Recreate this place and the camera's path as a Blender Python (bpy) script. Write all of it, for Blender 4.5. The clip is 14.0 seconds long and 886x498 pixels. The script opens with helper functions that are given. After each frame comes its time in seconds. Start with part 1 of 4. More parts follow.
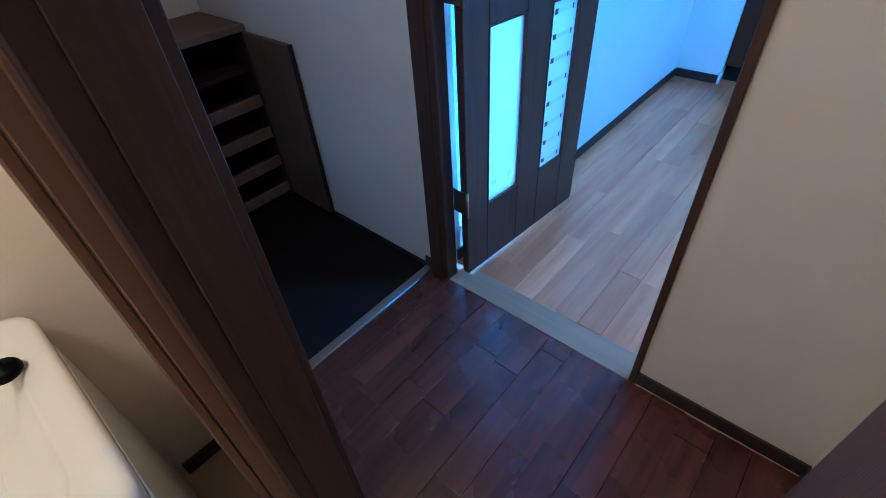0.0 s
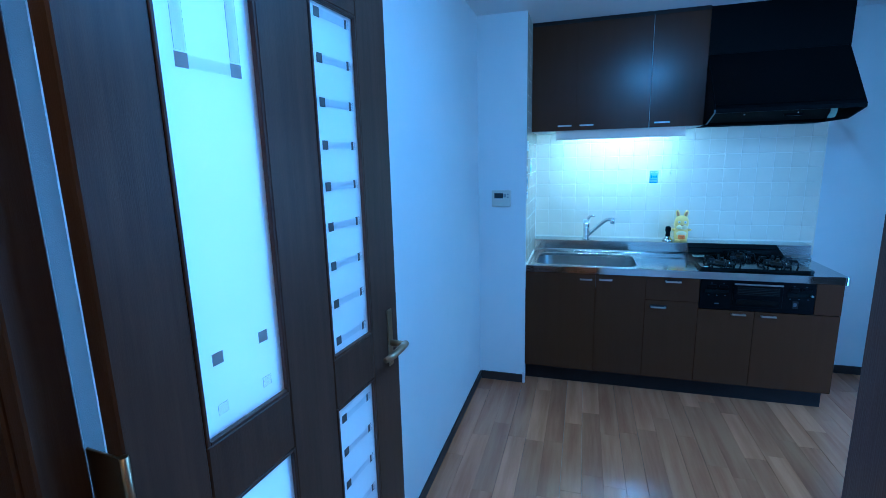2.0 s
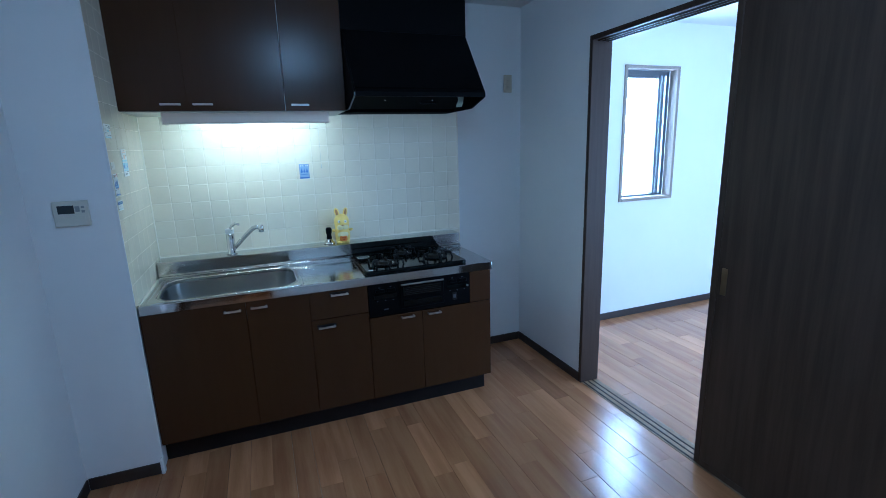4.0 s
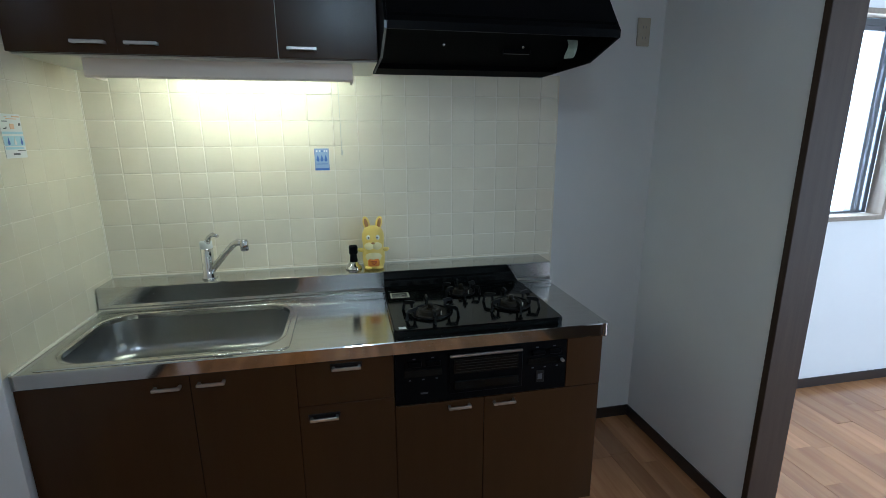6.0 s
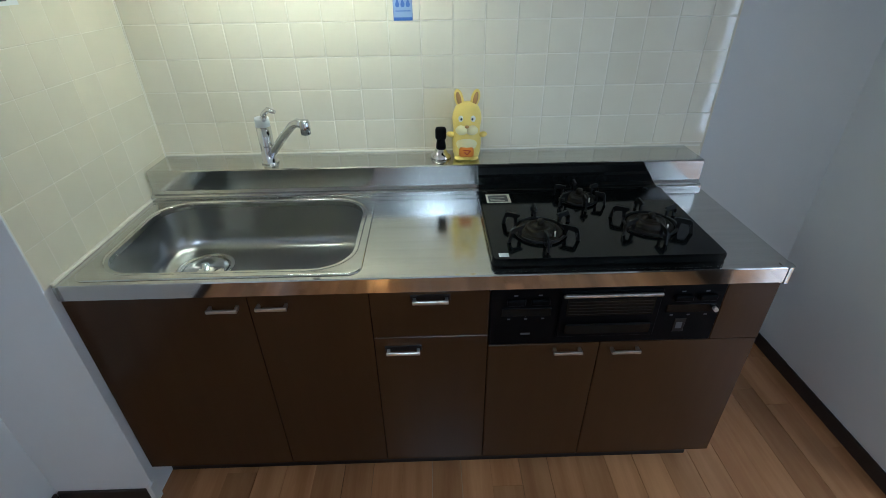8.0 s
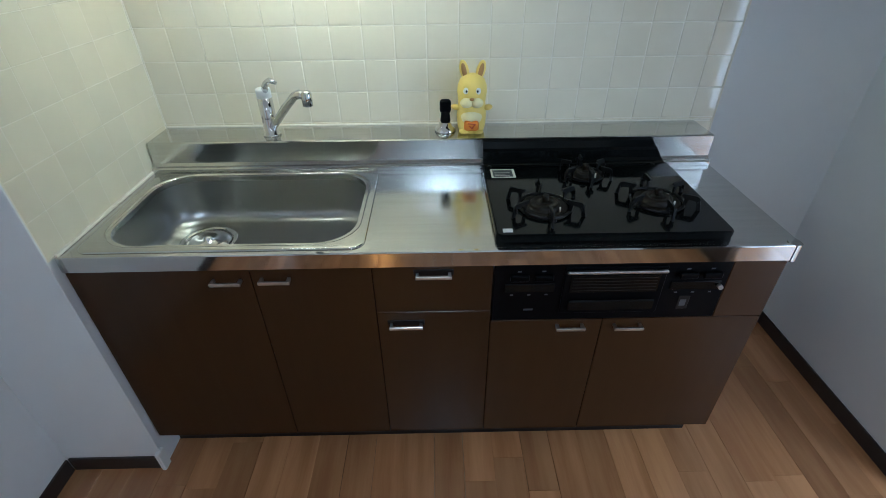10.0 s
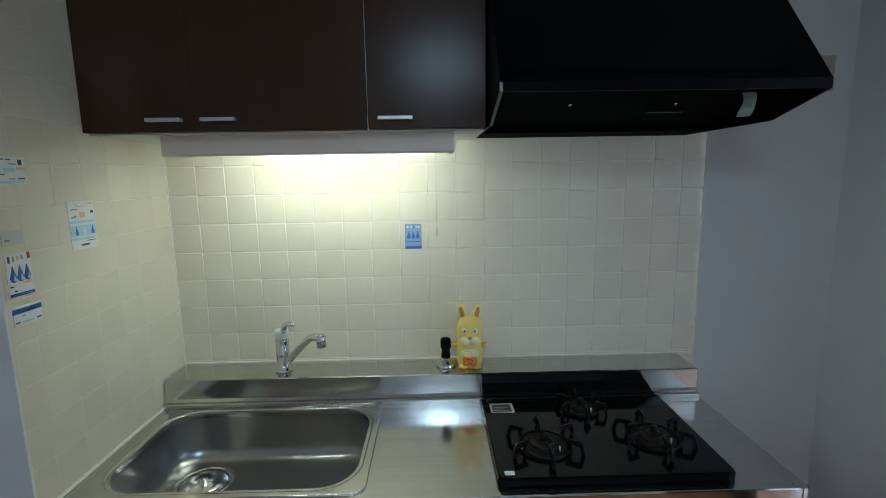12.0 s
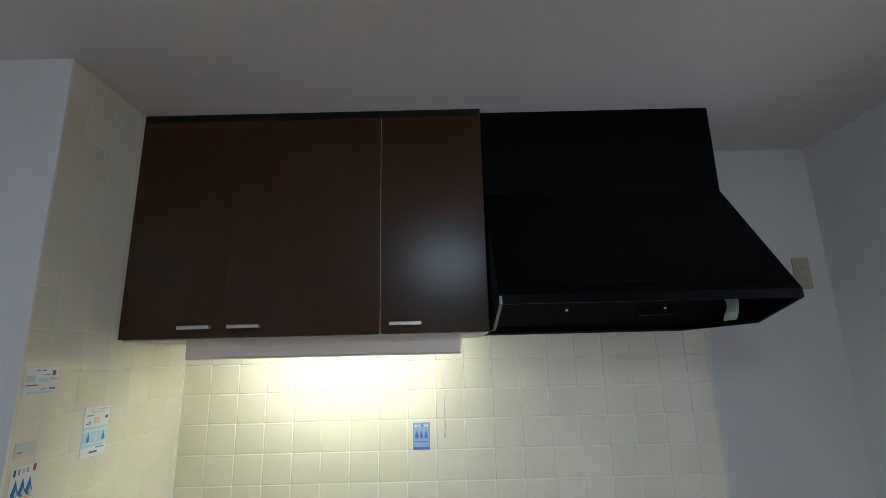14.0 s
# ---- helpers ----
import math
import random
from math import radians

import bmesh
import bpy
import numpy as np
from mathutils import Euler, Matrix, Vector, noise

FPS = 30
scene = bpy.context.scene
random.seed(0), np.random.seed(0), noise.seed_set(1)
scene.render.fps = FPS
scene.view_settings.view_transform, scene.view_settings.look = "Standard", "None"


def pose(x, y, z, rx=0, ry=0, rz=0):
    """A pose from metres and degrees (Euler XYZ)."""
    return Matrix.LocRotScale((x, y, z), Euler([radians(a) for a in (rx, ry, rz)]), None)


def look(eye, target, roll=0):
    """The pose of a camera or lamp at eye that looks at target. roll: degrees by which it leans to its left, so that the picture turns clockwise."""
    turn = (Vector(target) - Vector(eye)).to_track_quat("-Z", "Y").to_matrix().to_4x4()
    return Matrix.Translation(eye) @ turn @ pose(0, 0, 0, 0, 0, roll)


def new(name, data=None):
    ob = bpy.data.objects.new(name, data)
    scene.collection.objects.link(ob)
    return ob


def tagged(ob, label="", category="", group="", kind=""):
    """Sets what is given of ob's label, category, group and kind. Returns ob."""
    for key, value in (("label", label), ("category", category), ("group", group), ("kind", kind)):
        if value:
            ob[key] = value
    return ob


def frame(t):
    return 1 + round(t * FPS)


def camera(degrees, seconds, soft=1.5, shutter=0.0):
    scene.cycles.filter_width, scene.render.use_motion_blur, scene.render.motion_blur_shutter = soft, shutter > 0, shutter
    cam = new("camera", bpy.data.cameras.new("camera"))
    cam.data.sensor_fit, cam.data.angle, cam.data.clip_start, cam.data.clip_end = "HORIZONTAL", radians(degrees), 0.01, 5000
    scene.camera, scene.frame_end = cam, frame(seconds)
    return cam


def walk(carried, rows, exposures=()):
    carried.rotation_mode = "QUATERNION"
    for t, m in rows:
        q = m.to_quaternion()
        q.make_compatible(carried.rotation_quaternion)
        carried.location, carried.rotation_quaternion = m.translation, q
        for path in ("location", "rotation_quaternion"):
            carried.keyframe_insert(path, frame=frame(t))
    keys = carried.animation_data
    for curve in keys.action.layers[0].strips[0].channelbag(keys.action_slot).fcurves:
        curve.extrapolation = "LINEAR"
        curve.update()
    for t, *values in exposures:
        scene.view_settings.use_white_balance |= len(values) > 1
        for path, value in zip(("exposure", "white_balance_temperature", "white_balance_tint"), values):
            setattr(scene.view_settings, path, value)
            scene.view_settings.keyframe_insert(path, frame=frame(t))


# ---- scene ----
cam = camera(87.0, 14.0, soft=0.55)
EXPOSURES = [(0, 1.22, 2830, -5), (0.5, 1.68, 2960, -6), (1.0, 1.30, 3020, -6), (1.5, 0.76, 3000, -5), (2.1, 0.38, 3150, -5), (2.5, 0.22, 3420, -5), (3.0, 0.13, 3700, -3), (5.5, -0.24, 4900, 4), (6.5, -0.25, 5500, 2), (7.0, -0.24, 5450, 2), (7.5, -0.06, 5400, 3), (8.5, 0.25, 5150, 5), (11, 0.25, 5150, 5), (11.5, -0.12, 5200, 4), (12, -0.4, 5250, 3), (12.5, -0.25, 5350, 5), (13, -0.2, 5500, 7), (14, -0.06, 5600, 8)]
PATH = [
    (0, (0.725, -4.492, 1.454), (-0.31, -3.398, 0.137), -4.2),
    (0.5, (0.674, -4.315, 1.478), (-0.206, -2.943, 0.318), -3.6),
    (1, (0.561, -4.152, 1.544), (-0.268, -2.518, 0.741), -2.6),
    (1.5, (0.48, -3.969, 1.545), (-0.287, -2.187, 1.061), -1.8),
    (1.6, (0.46, -3.925, 1.547), (-0.288, -2.129, 1.083), -1.5),
    (2, (0.354, -3.76, 1.563), (-0.213, -1.88, 1.184), -1.4),
    (2.2, (0.325, -3.699, 1.56), (-0.124, -1.78, 1.217), -1.6),
    (2.5, (0.241, -3.619, 1.575), (0.074, -1.654, 1.243), -1.9),
    (3, (0.34, -3.41, 1.55), (0.685, -1.472, 1.197), -2.5),
    (3.2, (0.382, -3.339, 1.55), (0.951, -1.46, 1.167), -2.9),
    (5.3, (0.873, -2.466, 1.481), (1.604, -0.665, 1.009), -1.3),
    (5.5, (0.891, -2.351, 1.479), (1.515, -0.508, 1.018), -1.1),
    (6, (0.946, -2.038, 1.485), (1.333, -0.132, 1.018), -0.3),
    (6.5, (0.928, -1.752, 1.489), (1.113, 0.164, 0.944), 0.0),
    (7, (0.892, -1.623, 1.501), (0.999, 0.234, 0.764), -0.3),
    (7.5, (0.914, -1.592, 1.499), (0.975, 0.171, 0.557), -0.8),
    (8, (0.926, -1.588, 1.498), (0.962, 0.118, 0.456), -0.8),
    (8.5, (0.928, -1.585, 1.496), (0.945, 0.089, 0.402), -0.8),
    (10.8, (0.925, -1.582, 1.49), (0.945, 0.068, 0.361), -0.5),
    (11, (0.931, -1.588, 1.494), (0.946, 0.118, 0.45), -0.6),
    (11.5, (0.931, -1.622, 1.529), (0.951, 0.247, 0.818), -0.8),
    (11.6, (0.921, -1.63, 1.536), (0.954, 0.269, 0.909), -0.5),
    (12, (0.923, -1.66, 1.603), (0.959, 0.317, 1.299), -0.9),
    (12.5, (0.929, -1.697, 1.65), (0.956, 0.302, 1.701), -1.1),
    (13, (0.927, -1.731, 1.668), (0.95, 0.249, 1.946), -1.0),
    (13.5, (0.927, -1.738, 1.668), (0.939, 0.225, 2.054), -1.2),
    (14, (0.936, -1.734, 1.668), (0.939, 0.216, 2.112), -1.4),
]
walk(cam, [(t, look(eye, target, roll)) for t, eye, target, roll in PATH], EXPOSURES)

# ---- world, sun, large lights ----
world = bpy.data.worlds.new("world")
scene.world = world
world.use_nodes = True
wn = world.node_tree.nodes
sky = wn.new("ShaderNodeTexSky")
sky.sky_type, sky.sun_disc, sky.sun_elevation, sky.sun_rotation = "NISHITA", False, radians(48), radians(-90)
world.node_tree.links.new(sky.outputs[0], wn["Background"].inputs[0])
wn["Background"].inputs[1].default_value = 0.12
sun_data = bpy.data.lights.new("sun", "SUN")
sun_data.energy, sun_data.angle, sun_data.color = 2.0, radians(0.6), (1.0, 0.95, 0.88)
sun_lamp = new("sun", sun_data)
sun_lamp.matrix_world = look((-18, 0.5, 15), (0, 0, 0))


def area(name, eye, target, sx, sy, power, colour):
    d = bpy.data.lights.new(name, "AREA")
    d.shape, d.size, d.size_y, d.energy, d.color = "RECTANGLE", sx, sy, power, colour
    ob = new(name, d)
    ob.matrix_world = look(eye, target)
    return ob


DAY = (0.81, 0.895, 1.0)
WARM = (1.0, 0.42, 0.105)
area("balcony_daylight", (4.3, -2.66, 1.1), (4.3, 0, 1.1), 1.7, 2.0, 58, DAY)
area("side_window_daylight", (3.62, 0.17, 1.56), (3.62, -2, 1.56), 0.56, 1.07, 44, DAY)
area("west_window_daylight", (-0.372, -2.965, 1.06), (2, -2.965, 1.06), 0.54, 1.86, 1.9, (1.0, 0.91, 0.94))
area("hall_lamp_light", (0.0, -3.95, 2.36), (0.0, -3.95, 0), 0.22, 0.22, 3.0, WARM)
area("washroom_lamp_light", (0.1, -5.1, 2.36), (0.1, -5.1, 0), 0.3, 0.3, 9.5, WARM)

# ---- materials ----


def mat(name, colour, rough=0.5, metal=0.0, grain=None, grain_mix=0.25, scale=(6, 6, 6), bump=0.0, bump_scale=200.0, coat=0.0, spread=0.0, stain=0.0, aniso=None, spec=0.5):
    """A painted or natural surface: base colour, a stretched grain, blotches, per-piece spread and fine relief."""
    m = bpy.data.materials.new(name)
    m.use_nodes = True
    nt = m.node_tree
    b = nt.nodes["Principled BSDF"]
    b.inputs["Base Color"].default_value = (*colour, 1)
    b.inputs["Roughness"].default_value = rough
    b.inputs["Metallic"].default_value = metal
    b.inputs["Specular IOR Level"].default_value = spec
    b.inputs["Coat Weight"].default_value = coat
    b.inputs["Coat Roughness"].default_value = 0.12
    tc = nt.nodes.new("ShaderNodeTexCoord")
    mp = nt.nodes.new("ShaderNodeMapping")
    mp.inputs["Scale"].default_value = scale
    nt.links.new(tc.outputs["Object"], mp.inputs["Vector"])
    out = None
    if grain is not None:
        n1 = nt.nodes.new("ShaderNodeTexNoise")
        n1.inputs["Scale"].default_value, n1.inputs["Detail"].default_value, n1.inputs["Roughness"].default_value = 1.0, 6.0, 0.62
        info = nt.nodes.new("ShaderNodeObjectInfo")
        add = nt.nodes.new("ShaderNodeVectorMath")
        add.operation = "ADD"
        mul = nt.nodes.new("ShaderNodeMath")
        mul.operation = "MULTIPLY"
        mul.inputs[1].default_value = 37.0
        nt.links.new(info.outputs["Random"], mul.inputs[0])
        nt.links.new(mp.outputs[0], add.inputs[0])
        nt.links.new(mul.outputs[0], add.inputs[1])
        nt.links.new(add.outputs[0], n1.inputs["Vector"])
        ramp = nt.nodes.new("ShaderNodeMapRange")
        ramp.inputs[1].default_value, ramp.inputs[2].default_value = 0.35, 0.68
        ramp.inputs[3].default_value, ramp.inputs[4].default_value = 0.0, grain_mix
        nt.links.new(n1.outputs[0], ramp.inputs[0])
        mix = nt.nodes.new("ShaderNodeMix")
        mix.data_type = "RGBA"
        mix.inputs["A"].default_value, mix.inputs["B"].default_value = (*colour, 1), (*grain, 1)
        nt.links.new(ramp.outputs[0], mix.inputs["Factor"])
        out = mix.outputs["Result"]
        if spread:
            hsv = nt.nodes.new("ShaderNodeHueSaturation")
            mr = nt.nodes.new("ShaderNodeMapRange")
            mr.inputs[3].default_value, mr.inputs[4].default_value = 1 - spread, 1 + spread
            nt.links.new(info.outputs["Random"], mr.inputs[0])
            nt.links.new(mr.outputs[0], hsv.inputs["Value"])
            nt.links.new(out, hsv.inputs["Color"])
            out = hsv.outputs[0]
        nt.links.new(out, b.inputs["Base Color"])
    if stain:
        n2 = nt.nodes.new("ShaderNodeTexNoise")
        n2.inputs["Scale"].default_value, n2.inputs["Detail"].default_value = 2.3, 4.0
        nt.links.new(tc.outputs["Object"], n2.inputs["Vector"])
        mr2 = nt.nodes.new("ShaderNodeMapRange")
        mr2.inputs[3].default_value, mr2.inputs[4].default_value = max(0.02, rough - stain), min(1, rough + stain)
        nt.links.new(n2.outputs[0], mr2.inputs[0])
        nt.links.new(mr2.outputs[0], b.inputs["Roughness"])
    if bump:
        n3 = nt.nodes.new("ShaderNodeTexNoise")
        n3.inputs["Scale"].default_value, n3.inputs["Detail"].default_value = bump_scale, 3.0
        src = tc.outputs["Object"]
        if aniso:
            mp3 = nt.nodes.new("ShaderNodeMapping")
            mp3.inputs["Scale"].default_value = aniso
            nt.links.new(src, mp3.inputs["Vector"])
            src = mp3.outputs[0]
        nt.links.new(src, n3.inputs["Vector"])
        bp = nt.nodes.new("ShaderNodeBump")
        bp.inputs["Strength"].default_value, bp.inputs["Distance"].default_value = bump, 0.002
        nt.links.new(n3.outputs[0], bp.inputs["Height"])
        nt.links.new(bp.outputs[0], b.inputs["Normal"])
    return m


def glow(name, colour, strength):
    m = bpy.data.materials.new(name)
    m.use_nodes = True
    b = m.node_tree.nodes["Principled BSDF"]
    b.inputs["Base Color"].default_value = (0.9, 0.9, 0.9, 1)
    b.inputs["Emission Color"].default_value = (*colour, 1)
    b.inputs["Emission Strength"].default_value = strength
    return m


def glass(name, rough, tint=(1, 1, 1), clear=1.0):
    m = bpy.data.materials.new(name)
    m.use_nodes = True
    b = m.node_tree.nodes["Principled BSDF"]
    b.inputs["Base Color"].default_value = (*tint, 1)
    b.inputs["Transmission Weight"].default_value, b.inputs["Roughness"].default_value, b.inputs["IOR"].default_value = clear, rough, 1.45
    return m


M = {
    "wall": mat("wallpaper_white", (0.80, 0.80, 0.79), 0.85, grain=(0.74, 0.74, 0.74), grain_mix=0.5, scale=(2, 2, 2), bump=0.22, bump_scale=520),
    "wall_hall": mat("wallpaper_hall", (0.74, 0.675, 0.56), 0.85, grain=(0.66, 0.595, 0.48), grain_mix=0.5, scale=(2, 2, 2), bump=0.25, bump_scale=520, aniso=(1, 1, 0.45)),
    "ceiling": mat("ceiling_paper", (0.78, 0.78, 0.77), 0.9, grain=(0.72, 0.72, 0.71), grain_mix=0.5, scale=(2, 2, 2), bump=0.3, bump_scale=240),
    "base": mat("baseboard_dark", (0.030, 0.022, 0.019), 0.45, grain=(0.05, 0.036, 0.03), scale=(8, 8, 60), bump=0.1),
    "frame": mat("door_wood_dark", (0.048, 0.028, 0.016), 0.40, spec=0.25, grain=(0.085, 0.050, 0.029), grain_mix=0.6, scale=(60, 60, 3), bump=0.12, bump_scale=90, aniso=(8, 8, 0.6)),
    "frame2": mat("casing_wood_brown", (0.050, 0.031, 0.021), 0.48, spec=0.2, grain=(0.070, 0.046, 0.033), grain_mix=0.6, scale=(60, 60, 3), bump=0.1, bump_scale=90, aniso=(8, 8, 0.6)),
    "wcas": mat("window_casing_wood", (0.30, 0.25, 0.20), 0.45, grain=(0.22, 0.18, 0.14), grain_mix=0.6, scale=(40, 40, 3)),
    "slide": mat("sliding_door_wood", (0.044, 0.030, 0.020), 0.42, spec=0.3, grain=(0.085, 0.058, 0.042), grain_mix=0.7, scale=(30, 30, 1.6), bump=0.1, bump_scale=80, aniso=(8, 8, 0.5), stain=0.08),
    "cab": mat("cabinet_laminate", (0.046, 0.0206, 0.0079), 0.24, spec=0.25, grain=(0.055, 0.0250, 0.0098), grain_mix=0.5, scale=(26, 26, 1.8), bump=0.06, bump_scale=120, aniso=(6, 6, 0.5), stain=0.025),
    "kick": mat("kick_board", (0.008, 0.006, 0.0055), 0.5, spec=0.2, grain=(0.03, 0.024, 0.02), stain=0.1),
    "steel": mat("brushed_steel", (0.60, 0.60, 0.58), 0.165, 1.0, grain=(0.50, 0.50, 0.48), grain_mix=0.6, scale=(2, 60, 60), bump=0.012, bump_scale=300, aniso=(0.03, 1, 1), stain=0.06),
    "lip": mat("polished_steel", (0.62, 0.62, 0.61), 0.06, 1.0, grain=(0.54, 0.54, 0.53), grain_mix=0.5, scale=(2, 30, 30), stain=0.03),
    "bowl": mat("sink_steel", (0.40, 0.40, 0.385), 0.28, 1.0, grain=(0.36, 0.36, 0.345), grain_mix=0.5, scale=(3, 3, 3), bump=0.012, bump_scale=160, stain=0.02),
    "chrome": mat("chrome", (0.70, 0.70, 0.70), 0.10, 1.0),
    "satin": mat("satin_metal", (0.62, 0.60, 0.57), 0.30, 1.0, bump=0.03),
    "brass": mat("aged_brass", (0.36, 0.29, 0.17), 0.36, 1.0, grain=(0.22, 0.18, 0.11), stain=0.1),
    "black": mat("black_paint", (0.0024, 0.0024, 0.0028), 0.40, spec=0.055, grain=(0.005, 0.005, 0.0055), stain=0.1, bump=0.03),
    "blackglass": mat("black_enamel", (0.004, 0.0046, 0.0046), 0.10, spec=0.20, grain=(0.008, 0.009, 0.008), stain=0.05),
    "liner": mat("black_liner", (0.0015, 0.0015, 0.0017), 0.7, spec=0.02, grain=(0.003, 0.003, 0.003)),
    "burnt": mat("burnt_iron", (0.006, 0.0048, 0.003), 0.5, 0.0, spec=0.2, grain=(0.020, 0.014, 0.007), grain_mix=0.8, scale=(60, 60, 60), bump=0.3, bump_scale=400),
    "seal": mat("cream_sealant", (0.85, 0.80, 0.68), 0.6, spec=0.2, grain=(0.78, 0.72, 0.58), scale=(30, 30, 30)),
    "iron": mat("cast_iron", (0.004, 0.004, 0.004), 0.38, 0.0, spec=0.3, grain=(0.010, 0.009, 0.008), scale=(40, 40, 40), bump=0.2, bump_scale=300),
    "tile": mat("cream_tile", (0.79, 0.722, 0.56), 0.06, grain=(0.74, 0.668, 0.51), grain_mix=0.6, scale=(5, 5, 5), bump=0.03, bump_scale=18, spread=0.025),
    "grout": mat("tile_grout", (0.81, 0.75, 0.615), 0.7, grain=(0.74, 0.675, 0.54), scale=(9, 9, 9), bump=0.2),
    "white": mat("white_plastic", (0.78, 0.78, 0.75), 0.38, grain=(0.72, 0.72, 0.69), bump=0.03),
    "housing": mat("aged_cream_enamel", (0.72, 0.63, 0.54), 0.4, grain=(0.66, 0.57, 0.48), bump=0.03),
    "cream": mat("cream_plastic", (0.62, 0.60, 0.52), 0.42, grain=(0.56, 0.54, 0.46)),
    "beige": mat("aged_beige_plastic", (0.52, 0.46, 0.35), 0.45, grain=(0.46, 0.40, 0.30)),
    "grey": mat("grey_plastic", (0.25, 0.26, 0.27), 0.4),
    "palgrey": mat("pale_grey_print", (0.58, 0.58, 0.56), 0.5),
    "dim": mat("dim_print", (0.07, 0.07, 0.075), 0.5),
    "earbrown": mat("brown_vinyl", (0.42, 0.22, 0.07), 0.5),
    "lcd": mat("dark_display", (0.02, 0.025, 0.03), 0.15),
    "floor": mat("oak_floor", (0.50, 0.248, 0.106), 0.21, grain=(0.28, 0.118, 0.045), grain_mix=0.8, coat=0.38, scale=(14, 1.1, 14), bump=0.05, bump_scale=70, aniso=(6, 0.5, 1), spread=0.20, stain=0.06),
    # pale bed colour paints in the glints along the board bevels
    "joint": mat("floor_joint_glint", (0.55, 0.40, 0.27), 0.6, grain=(0.40, 0.27, 0.17)),
    "hallfloor": mat("mahogany_floor", (0.092, 0.030, 0.0135), 0.28, grain=(0.032, 0.0105, 0.006), grain_mix=0.95, scale=(26, 2.2, 26), bump=0.07, bump_scale=70, aniso=(6, 0.5, 1), spread=0.20, stain=0.06, coat=0.14),
    "genkan": mat("dark_vinyl", (0.007, 0.006, 0.006), 0.55, spec=0.2, grain=(0.014, 0.011, 0.011), scale=(12, 12, 12), bump=0.15, bump_scale=120),
    "alu": mat("aluminium_strip", (0.55, 0.56, 0.58), 0.30, 1.0, grain=(0.4, 0.4, 0.42), scale=(40, 3, 3)),
    "sill": mat("threshold_wood", (0.30, 0.21, 0.12), 0.55, spec=0.2, grain=(0.21, 0.14, 0.08), grain_mix=0.7, scale=(2, 40, 40), bump=0.08),
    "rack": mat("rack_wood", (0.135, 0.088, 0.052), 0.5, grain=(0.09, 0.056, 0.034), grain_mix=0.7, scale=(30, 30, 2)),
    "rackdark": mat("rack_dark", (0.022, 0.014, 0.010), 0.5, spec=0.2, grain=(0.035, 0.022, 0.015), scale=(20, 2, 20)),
    "lightwood": mat("light_wood_edge", (0.15, 0.085, 0.036), 0.4, grain=(0.10, 0.052, 0.022), scale=(40, 40, 3)),
    "ceramic": mat("white_ceramic", (0.80, 0.78, 0.72), 0.15, grain=(0.74, 0.72, 0.66), coat=0.3),
    "vinyl": mat("washroom_vinyl", (0.52, 0.42, 0.27), 0.5, grain=(0.42, 0.33, 0.21), scale=(8, 8, 8)),
    "frost": glass("frosted_glass", 0.42, (0.97, 0.98, 0.98), 0.60),
    "clear": glass("window_glass", 0.25, (0.97, 0.99, 1.0)),
    "etch": mat("etched_square", (0.10, 0.09, 0.08), 0.5),
    "etchmid": mat("etched_square_grey", (0.34, 0.33, 0.31), 0.5),
    "etchlight": glass("etched_band", 0.42, (0.84, 0.86, 0.88), 0.70),
    "etchwhite": glass("etched_pale_square", 0.05, (1.0, 1.0, 1.0), 1.0),
    "toy": mat("yellow_vinyl", (0.86, 0.66, 0.17), 0.45, grain=(0.80, 0.58, 0.12), scale=(20, 20, 20), bump=0.06, bump_scale=160),
    "toylight": mat("pale_vinyl", (0.86, 0.76, 0.42), 0.5, bump=0.05),
    "toywhite": mat("white_eye", (0.85, 0.84, 0.78), 0.4),
    "toyred": mat("red_patch", (0.45, 0.05, 0.015), 0.5),
    "blue": mat("blue_print", (0.045, 0.12, 0.40), 0.4),
    "palblue": mat("pale_blue_print", (0.27, 0.36, 0.55), 0.4),
    "skyblue": mat("light_blue_print", (0.46, 0.66, 0.73), 0.5),
    "orange": mat("orange_print", (0.76, 0.50, 0.32), 0.5),
    "toyorange": mat("orange_patch", (0.78, 0.27, 0.03), 0.5),
    "tape": mat("masking_tape", (0.44, 0.50, 0.40), 0.6),
    "tube": glow("lamp_tube", (0.96, 1.0, 0.80), 46.0),
    "dome": glow("lamp_dome", (0.82, 0.93, 1.0), 36.0),
    "beyond": mat("facade_pale", (0.62, 0.66, 0.68), 0.8, grain=(0.5, 0.54, 0.56), bump=0.2),
}

# ---- building helpers ----
ORIGIN = {}


def put_part(name, bm, material, parent=None, label=""):
    """Links a bmesh built in world metres as one mesh object, its origin at its base, under parent."""
    xs = [v.co for v in bm.verts]
    o = Vector(((min(c.x for c in xs) + max(c.x for c in xs)) / 2, (min(c.y for c in xs) + max(c.y for c in xs)) / 2, min(c.z for c in xs)))
    bmesh.ops.translate(bm, verts=bm.verts, vec=-o)
    me = bpy.data.meshes.new(name)
    bm.to_mesh(me)
    bm.free()
    for m in (material if isinstance(material, (list, tuple)) else [material]):
        me.materials.append(M[m])
    ob = new(name, me)
    if parent is not None:
        ob.parent = parent
        ob.location = o - ORIGIN[parent.name]
    else:
        ob.location = o
    ORIGIN[ob.name] = o
    if label:
        ob["label"] = label
    return ob


def thing(name, x, y, z, label, category, group="", kind=""):
    ob = new(name)
    ob.empty_display_size = 0.1
    ob.location = (x, y, z)
    ORIGIN[ob.name] = Vector((x, y, z))
    return tagged(ob, label, category, group, kind)


